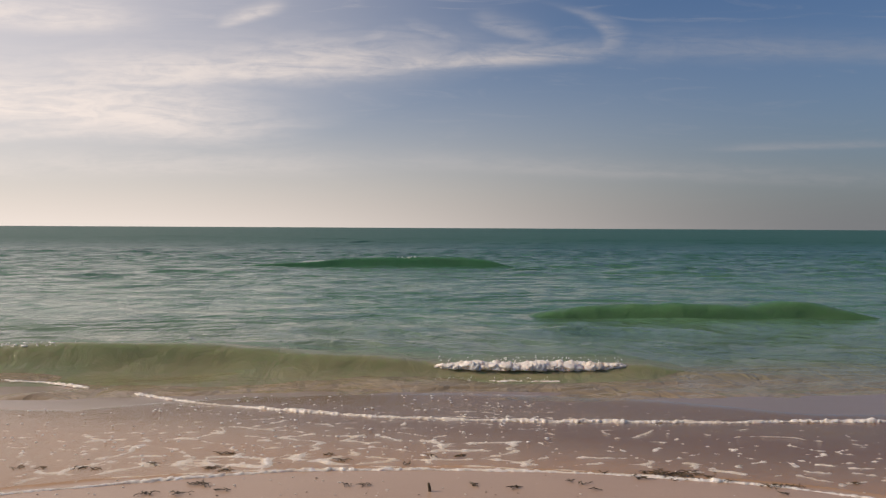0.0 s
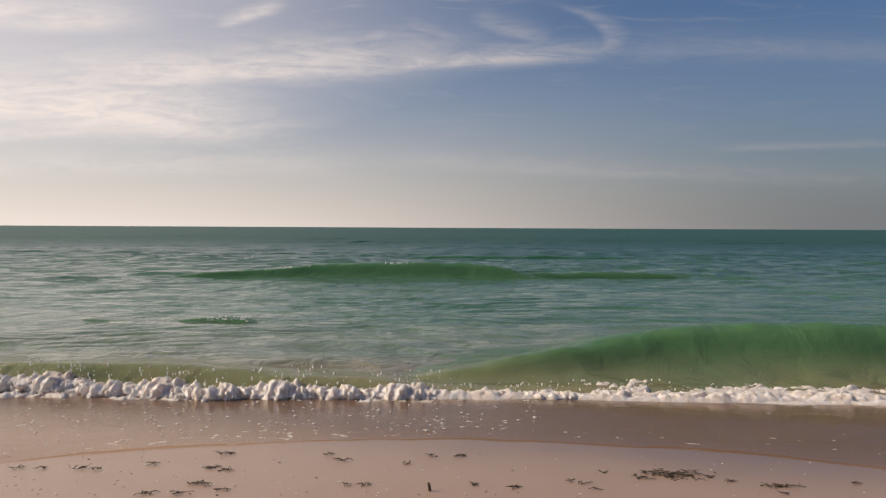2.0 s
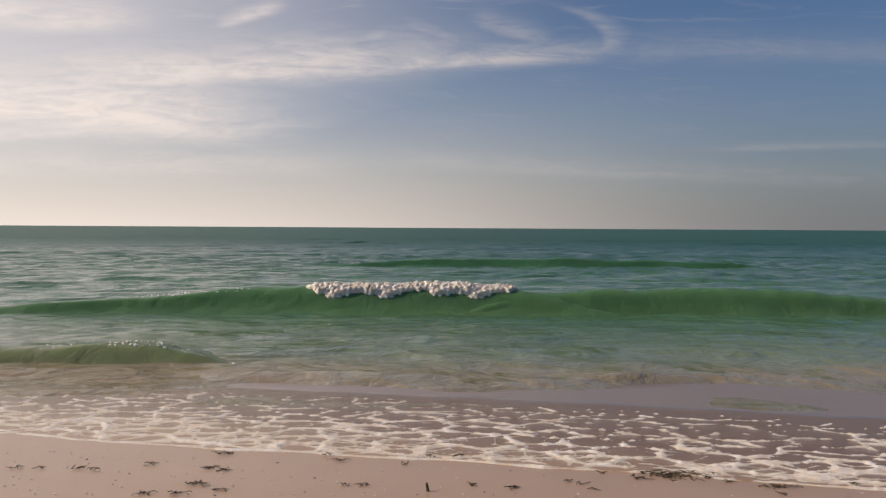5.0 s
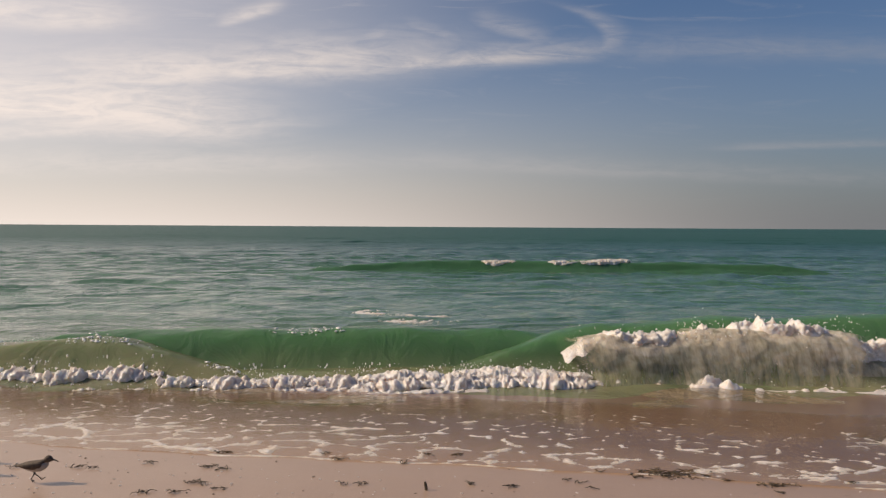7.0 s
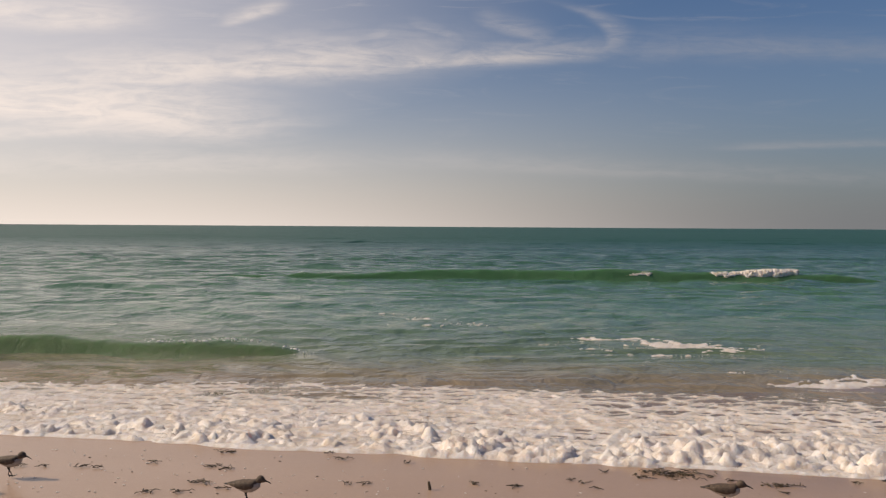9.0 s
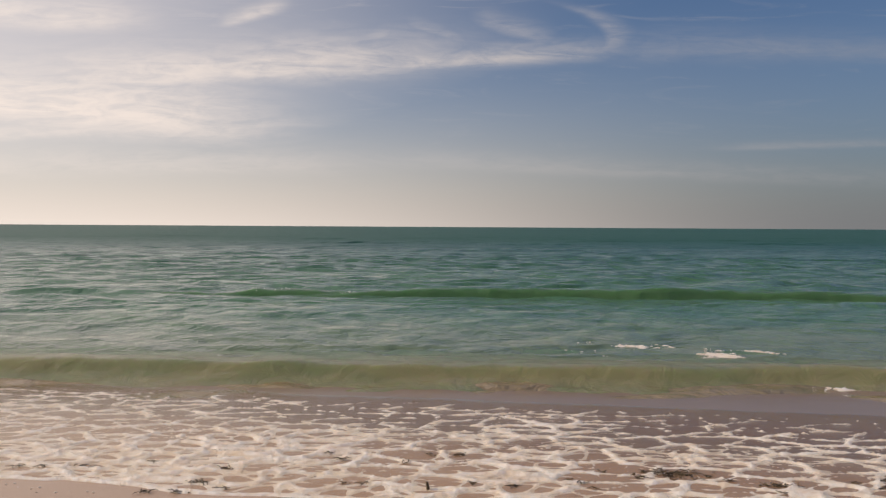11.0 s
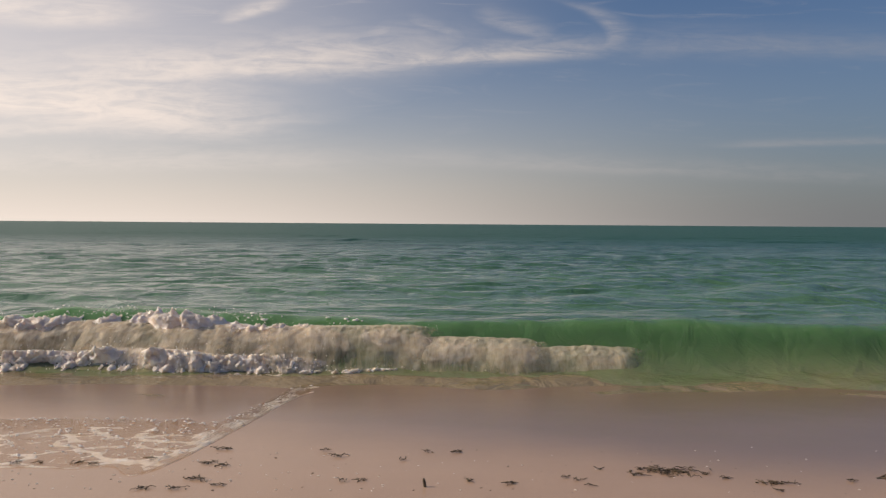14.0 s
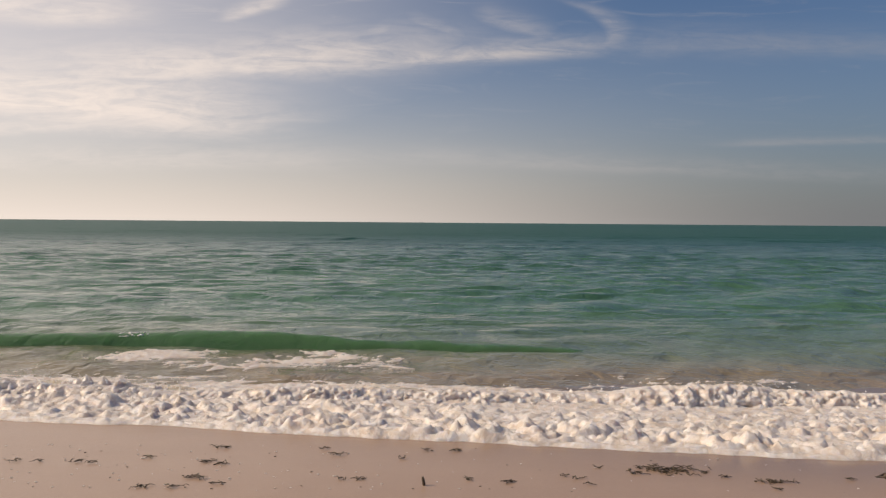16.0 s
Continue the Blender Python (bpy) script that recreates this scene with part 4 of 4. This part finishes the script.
def foam_patch(label, wide, deep, seed, rows):
    """Loose lace of foam afloat on the sea."""
    x, y = np.arange(-wide / 2, wide / 2, 0.025), np.arange(-deep / 2, deep / 2, 0.025)
    yy, xx = np.meshgrid(y, x, indexing="ij")
    bx, by = xx + 0.25 * (fractal(xx * 3, yy * 5, seed, 3) - 0.5), yy + 0.2 * (fractal(xx * 3, yy * 5, seed + 1, 3) - 0.5)
    a1, a2 = cells(bx * 2.6, by * 6.5, seed)
    b1, b2 = cells(bx * 8, by * 17, seed + 4)
    z = 0.020 * np.exp(-(a2 - a1) / 0.09) + 0.010 * np.exp(-(b2 - b1) / 0.15) + 0.075 * (fractal(xx * 1.5, yy * 3.6, seed + 3, 4) - 0.60) - 0.008
    z -= 0.1 * ((np.abs(xx) / wide * 2) ** 4 + (np.abs(yy) / deep * 2) ** 4)
    z = np.maximum(z, -0.03)
    ob = new("foam_patch", grid_mesh("foam_patch", xx, yy, z, FOAM, keep=z > -0.028))
    tagged(ob, label, "foam", "foam afloat behind the waves")
    tt, xs, ys, zs = zip(*rows)
    PATHS.append((ob, [(t, pose(np.interp(t, tt, xs), np.interp(t, tt, ys), np.interp(t, tt, zs))) for t in TIMES]))


LACE = "loose streaks of white foam afloat on green water"
foam_patch(LACE, 2.6, 2.2, 61, ((0, -.6, 10.5, -.2), (5.6, -.6, 10.3, -.1), (6.4, -.5, 10.0, .005), (9.5, -.2, 9.4, 0), (11, 0, 9.2, -.05), (13, 0, 9, -.2), (16, 0, 9, -.2)))
foam_patch(LACE, 3.4, 1.8, 62, ((0, 2.2, 8, -.2), (7.2, 2.1, 8, -.12), (7.8, 2.1, 7.7, .006), (9.5, 2.0, 7.3, .0), (12, 1.9, 7.0, -.008), (13, 1.9, 7.0, -.014), (13.6, 1.9, 7, -.1), (16, 1.9, 7, -.2)))
foam_patch(LACE, 2.2, 1.0, 63, ((0, 2.8, 6, -.2), (7.8, 2.8, 6, -.12), (8.6, 2.8, 5.9, .006), (9.6, 2.8, 5.75, .002), (12.6, 2.7, 5.7, 0), (13.6, 2.7, 5.7, -.1), (16, 2.7, 5.7, -.2)))
foam_patch(LACE, 4.2, 1.7, 64, ((0, -1.9, 7.4, -.3), (14.6, -1.9, 6.9, -.2), (15.3, -1.9, 6.5, .002), (16, -1.8, 6.2, .012)))
foam_patch(LACE, 3.6, 0.9, 65, ((0, 1.4, 6.4, -.3), (15.0, 1.4, 5.9, -.1), (15.6, 1.4, 5.6, .004), (16, 1.4, 5.5, .008)))


def foam_line(label, curve, x0, x1, size, seed, rows):
    """A thin string of bubbles at the edge of an old wave."""
    x = np.arange(x0, x1, 0.007)
    r = size * (0.1 + 1.0 * fractal(x * 9, x * 0, seed, 5, 0.65)) * (0.25 + 1.2 * fractal(x * 1.3, x * 0 + 4, seed + 2, 3))
    q = np.linspace(0, math.pi, 9)
    qq, xx = np.meshgrid(q, x, indexing="ij")
    rr = r[None, :] * (0.4 + 0.5 * fractal(xx * 22, qq * 2, seed + 5, 2) + 0.9 * domes(xx * 55, qq * 1.3, seed + 6))
    y = curve(x) + 0.05 * (fractal(x * 3, x * 0, seed + 8, 2) - 0.5)
    yy = y[None, :] - np.cos(qq) * rr * 1.6
    zz = np.maximum(sand_height(y), 0.0)[None, :] + np.sin(qq) * rr - 0.006
    ob = new("foam_line", grid_mesh("foam_line", xx, yy, zz, FOAM))
    tagged(ob, label, "foam")
    tt, ys, zs = zip(*rows)
    PATHS.append((ob, [(t, pose(0, np.interp(t, tt, ys), np.interp(t, tt, zs))) for t in TIMES]))


foam_line("thin sparkling line of bubbles along a spent wave", lambda x: 4.27 + 1.35 * np.exp(-(np.maximum(x + 3.04, 0) / 1.7) ** 1.5) + .04 * np.maximum(x, 0), -3.6, 3.4, .022, 71,
          ((0, 0, .006), (.5, -.1, .008), (1, -.14, -.004), (1.5, -.16, -.02), (2, -.2, -.07), (16, -.4, -.2)))
foam_line("thin white edge of spent foam draining off wet sand", lambda x: 3.34 - .14 * x * x, -1.9, 1.9, .014, 72,
          ((0, 0, .004), (.5, .03, .003), (1, .07, -.001), (1.5, .1, -.005), (2, .2, -.03), (16, .4, -.2)))
# ---- wrack left on the sand ----
def on_sand(px, row):
    """A place on the beach as the eye meets it."""
    y = 1232.0 / (row - 403.5 - (px - 784) * 0.0052 - 61.1)
    return (px - 784) / FOCAL * y, y


def weed_strand(bm, rng, x, y, length, turn):
    pts, rad = [], []
    for k in range(6):
        s = k / 5
        bend = 0.2 * length * math.sin(s * 3 + rng.random() * 2)
        pts.append((x + math.cos(turn) * (s - .5) * length - math.sin(turn) * bend, y + math.sin(turn) * (s - .5) * length + math.cos(turn) * bend,
                    0.003 + abs(rng.gauss(0, 0.004))))
        rad.append(0.0014 * (1.2 - abs(s - 0.45)) * rng.uniform(0.7, 1.5))
    tube(bm, pts, rad, 5)


def seaweed(px, row, wide, deep, count, seed, label="scrap of dark dried seaweed lying on wet sand"):
    rng = random.Random(seed)
    x, y = on_sand(px, row)
    thing = new("seaweed")
    thing.location = (x, y, sand_height(y) + 0.001)
    tagged(thing, label, "seaweed", "seaweed along the tide line")
    for _ in range(count):
        bm = bmesh.new()
        weed_strand(bm, rng, rng.gauss(0, wide * 0.3), rng.gauss(0, deep * 0.3), rng.uniform(0.018, 0.055), rng.gauss(0.15, 0.75))
        part("strand", bm, WEED, thing)
        if rng.random() < 0.35:
            bm = bmesh.new()
            add_blob(bm, (rng.gauss(0, wide * 0.3), rng.gauss(0, deep * 0.3), 0.003), rng.uniform(0.003, 0.006), (1.5, 1, 0.6))
            part("bladder", bm, WEED, thing)
    return thing


seaweed(1195, 846, .22, .09, 64, 1, "long tangled heap of dark seaweed on wet sand")
seaweed(1385, 866, .12, .035, 16, 2)
WRACK = ((30, 834, .05, 3), (70, 834, .03, 2), (140, 834, .05, 4), (165, 836, .03, 2), (265, 826, .04, 3), (400, 807, .09, 6), (375, 833, .08, 6), (395, 838, .05, 4),
         (345, 862, .07, 5), (365, 864, .04, 3), (390, 873, .06, 3), (255, 880, .08, 6), (320, 880, .06, 4), (605, 820, .05, 4), (580, 810, .05, 3), (612, 864, .03, 3), (645, 864, .05, 4),
         (765, 811, .04, 3), (815, 812, .05, 4), (720, 826, .03, 2), (842, 864, .03, 3), (915, 868, .04, 4), (1038, 862, .04, 2), (1015, 858, .03, 2), (1055, 872, .03, 1),
         (1300, 858, .03, 2), (1400, 880, .03, 2), (1522, 862, .03, 2), (1140, 852, .05, 5), (1265, 850, .03, 2), (1075, 842, .02, 1))
for k, (px, row, wide, count) in enumerate(WRACK):
    seaweed(px, row, wide, wide * .4, count + 1, 100 + k)


def stick(px, row):
    """A stub of driftwood standing in the sand."""
    x, y = on_sand(px, row)
    bm = bmesh.new()
    tube(bm, ((0, 0, -.02), (.001, 0, .008), (-.002, .001, .022), (-.004, .001, .034)), (.006, .0065, .006, .004), 8)
    me = bpy.data.meshes.new("driftwood_stub")
    bm.to_mesh(me)
    bm.free()
    me.materials.append(WEED)
    ob = new("driftwood_stub", me)
    ob.location = (x, y, sand_height(y))
    tagged(ob, "small dark stub of wood standing in wet sand", "driftwood")


stick(762, 874)


def bits(name, label, category, count, seed, mat, size, x_range, rows):
    """Scattered shells or pebbles, too small to count."""
    rng = random.Random(seed)
    bm = bmesh.new()
    for _ in range(count):
        px, row = rng.uniform(*x_range), rng.uniform(*rows)
        x, y = on_sand(px, row)
        s = size * rng.uniform(.5, 1.6)
        add_blob(bm, (x, y, sand_height(y) + s * .25), s, (rng.uniform(.9, 1.7), rng.uniform(.7, 1.2), rng.uniform(.35, .6)), 1)
    me = bpy.data.meshes.new(name)
    bm.to_mesh(me)
    bm.free()
    me.materials.append(mat)
    tagged(new(name, me), label, category, kind="stuff")


bits("shell_bits", "tiny pale broken shells strewn over wet sand", "shells", 110, 5, SHELL, .0035, (-60, 700), (800, 885))
bits("shell_bits", "tiny pale broken shells strewn over wet sand", "shells", 40, 6, SHELL, .003, (700, 1620), (800, 885))
bits("pebbles", "tiny dark pebbles strewn over wet sand", "pebbles", 70, 7, PEBBLE, .003, (-60, 1620), (805, 885))
# ---- small shorebirds running along the tide line ----
def plumage(name, a, b, scale=60.0):
    return plain_material(name, a, b, scale, 0.75, 0.002)


BACK = plumage("brown_plumage", (0.045, 0.03, 0.02), (0.12, 0.082, 0.055))
BELLY = plumage("pale_plumage", (0.34, 0.295, 0.255), (0.48, 0.425, 0.375))
DARK = plumage("dark_horn", (0.012, 0.011, 0.010), (0.03, 0.027, 0.024), 120.0)


def loft(stations, sides=18):
    """A closed body from rings: (x, z centre, half width, half height)."""
    bm = bmesh.new()
    rings = []
    for x, z, w, h in stations:
        rings.append([bm.verts.new((x, w * math.cos(q), z + h * math.sin(q))) for q in (2 * math.pi * k / sides for k in range(sides))])
    for a, b in zip(rings, rings[1:]):
        for k in range(sides):
            bm.faces.new((a[k], a[(k + 1) % sides], b[(k + 1) % sides], b[k]))
    bm.faces.new(rings[0][::-1])
    bm.faces.new(rings[-1])
    bmesh.ops.recalc_face_normals(bm, faces=bm.faces)
    return bm


def shorebird():
    """About 19 cm from bill to tail, facing +x, feet at z = 0."""
    bird = new("sandpiper")
    tagged(bird, "small brown and white sandpiper running over wet sand", "bird", "sandpipers in a running flock")
    part("body", loft(((-.062, .074, .004, .004), (-.05, .073, .014, .012), (-.03, .070, .022, .017), (-.005, .068, .027, .022), (.02, .070, .026, .0225), (.04, .076, .020, .019), (.052, .081, .013, .014))), BELLY, bird, "whitish underside")
    part("back", loft(((-.06, .079, .006, .005), (-.045, .080, .016, .010), (-.02, .080, .024, .014), (.008, .081, .026, .0155), (.03, .087, .021, .014), (.046, .093, .014, .011))), BACK, bird, "mottled brown back")
    head = part("head", loft(((.034, .088, .010, .010), (.044, .098, .0145, .0155), (.054, .1035, .0155, .016), (.066, .103, .013, .013), (.074, .100, .007, .007), (.078, .098, .003, .003))), BACK, bird)
    bm = bmesh.new()
    tube(bm, ((.074, 0, .100), (.088, 0, .0955), (.102, 0, .088)), (.0036, .0026, .0012), 8)
    part("bill", bm, DARK, head, "straight black bill")
    for side in (-1, 1):
        bm = bmesh.new()
        add_blob(bm, (.064, side * .0128, .1055), .0022)
        part("eye", bm, DARK, head)
    for side in (-1, 1):
        bm = loft(((-.082, .076, .002, .002), (-.06, .077, .004, .006), (-.03, .077, .005, .012), (.0, .077, .005, .015), (.025, .079, .004, .012), (.036, .081, .002, .005)), 10)
        for v in bm.verts:
            v.co.y += side * (.0255 - 14 * min(v.co.x + .005, 0) ** 2 * .25 - .004 * max(v.co.x, 0) / .036)
        part("wing", bm, BACK, bird, "folded dark brown wing")
    part("tail", loft(((-.096, .0735, .007, .002), (-.07, .0745, .010, .004), (-.045, .074, .011, .006)), 10), DARK, bird, "short dark tail")
    legs = []
    for side in (-1, 1):
        bm = bmesh.new()
        tube(bm, ((0, 0, .012), (-.004, 0, -.012), (.0, 0, -.022), (.004, 0, -.048)), (.0045, .003, .0024, .0019), 7)
        leg = part("leg", bm, DARK, bird, "thin black leg")
        leg.location = (.0, side * .011, .048)
        bm = bmesh.new()
        for turn in (-.5, 0, .5):
            tube(bm, ((.004, 0, -.0465), (.004 + .017 * math.cos(turn), .017 * math.sin(turn), -.0475)), (.0019, .0013), 5)
        part("foot", bm, DARK, leg)
        legs.append(leg)
    return bird


# seconds and places of each bird: (t, across, down) along the beach
RUNS = (
    ((6.8, -120, 862), (7.0, 65, 862), (7.2, 256, 860), (7.5, 522, 859), (7.8, 768, 861), (8.0, 945, 863), (8.3, 1216, 870), (8.5, 1428, 880), (8.7, 1610, 888)),
    ((7.1, -50, 848), (7.2, 44, 849), (7.4, 176, 852), (7.5, 258, 854), (7.8, 468, 862), (8.0, 635, 868), (8.3, 892, 878), (8.5, 1100, 888), (8.8, 1420, 900), (9.0, 1650, 905)),
    ((7.3, -40, 826), (7.5, 140, 830), (7.6, 224, 832), (7.8, 400, 836), (8.0, 590, 841), (8.3, 876, 850), (8.5, 1115, 857), (8.8, 1488, 874), (9.0, 1740, 882)),
    ((7.5, -50, 828), (7.6, 44, 829), (7.8, 188, 832), (8.0, 345, 836), (8.3, 572, 852), (8.5, 745, 865), (8.8, 1040, 874), (9.0, 1290, 908), (9.2, 1560, 914), (9.3, 1690, 916)),
    ((8.5, -70, 860), (8.6, 32, 864), (8.8, 228, 884), (9.0, 435, 902), (9.2, 656, 908), (9.5, 980, 914), (10.1, 1650, 920)),
    ((8.9, -90, 852), (9.0, 10, 855), (9.2, 208, 862), (9.3, 308, 866), (9.5, 550, 888), (9.7, 808, 896), (10.0, 1160, 904), (10.4, 1680, 908)),
    ((9.4, -70, 882), (9.5, 25, 882), (9.6, 120, 884), (9.7, 208, 886), (10.0, 520, 892), (10.5, 1060, 900), (11.1, 1720, 905)),
)


def bird_rows(run):
    places = [(t, *on_sand(px, row)) for t, px, row in run]
    tt, xs, ys = zip(*places)
    first, last = tt[0], tt[-1]
    times = sorted({0.0, 16.0} | {round(first + 0.1 * k, 3) for k in range(int((last - first) / 0.1) + 2)})
    rows = []
    for t in times:
        x, y = np.interp(t, tt, xs), np.interp(t, tt, ys)
        if t == 0.0:
            x, y = xs[0] - 0.4, ys[0]
        x2, y2 = np.interp(t + .15, tt, xs), np.interp(t + .15, tt, ys)
        x1, y1 = np.interp(t - .15, tt, xs), np.interp(t - .15, tt, ys)
        turn = math.degrees(math.atan2(y2 - y1, x2 - x1)) if first < t < last else 0.0
        bob = 0.004 * math.sin(t * 40) if first < t < last else 0.0
        rows.append((t, pose(x, y, sand_height(y) + 0.002 + abs(bob), 0, 40 * bob * 10, max(-35, min(35, turn)))))
    return rows, first, last


def leg_rows(first, last, side, beat):
    rows = [(0.0, pose(0, side * .011, .048, 0, 0, 0))]
    t = first
    while t < last:
        swing = 40 * math.sin(2 * math.pi * (t * 4.6 + beat) + (0 if side < 0 else math.pi))
        lift = 0.007 * max(0.0, math.cos(2 * math.pi * (t * 4.6 + beat) + (0 if side < 0 else math.pi)))
        rows.append((round(t, 3), pose(0, side * .011, .048 + lift, 0, -swing, 0)))
        t += 1 / 30 * 2
    rows.append((16.0, pose(0, side * .011, .048, 0, 0, 0)))
    return rows


first_bird = shorebird()
first_bird.scale = (0.92, 0.92, 0.92)
flock = [first_bird] + [copy_thing(first_bird, pose(0, 0, 0)) for _ in RUNS[1:]]
for k, (bird, run) in enumerate(zip(flock, RUNS)):
    rows, first, last = bird_rows(run)
    PATHS.append((bird, rows))
    for side, leg in zip((-1, 1), [o for o in bird.children if o.name.startswith("leg")]):
        PATHS.append((leg, leg_rows(first, last, side, 0.17 * k)))


def motions():
    # the whole sea surface drifts slowly towards the beach
    walk(sea_sheet, [(0.0, pose(0, 9.0, 0)), (8.0, pose(0, 4.5, 0.0)), (16.0, pose(0, 0.0, 0))])
    for thing, rows in PATHS:
        walk(thing, rows)


motions()
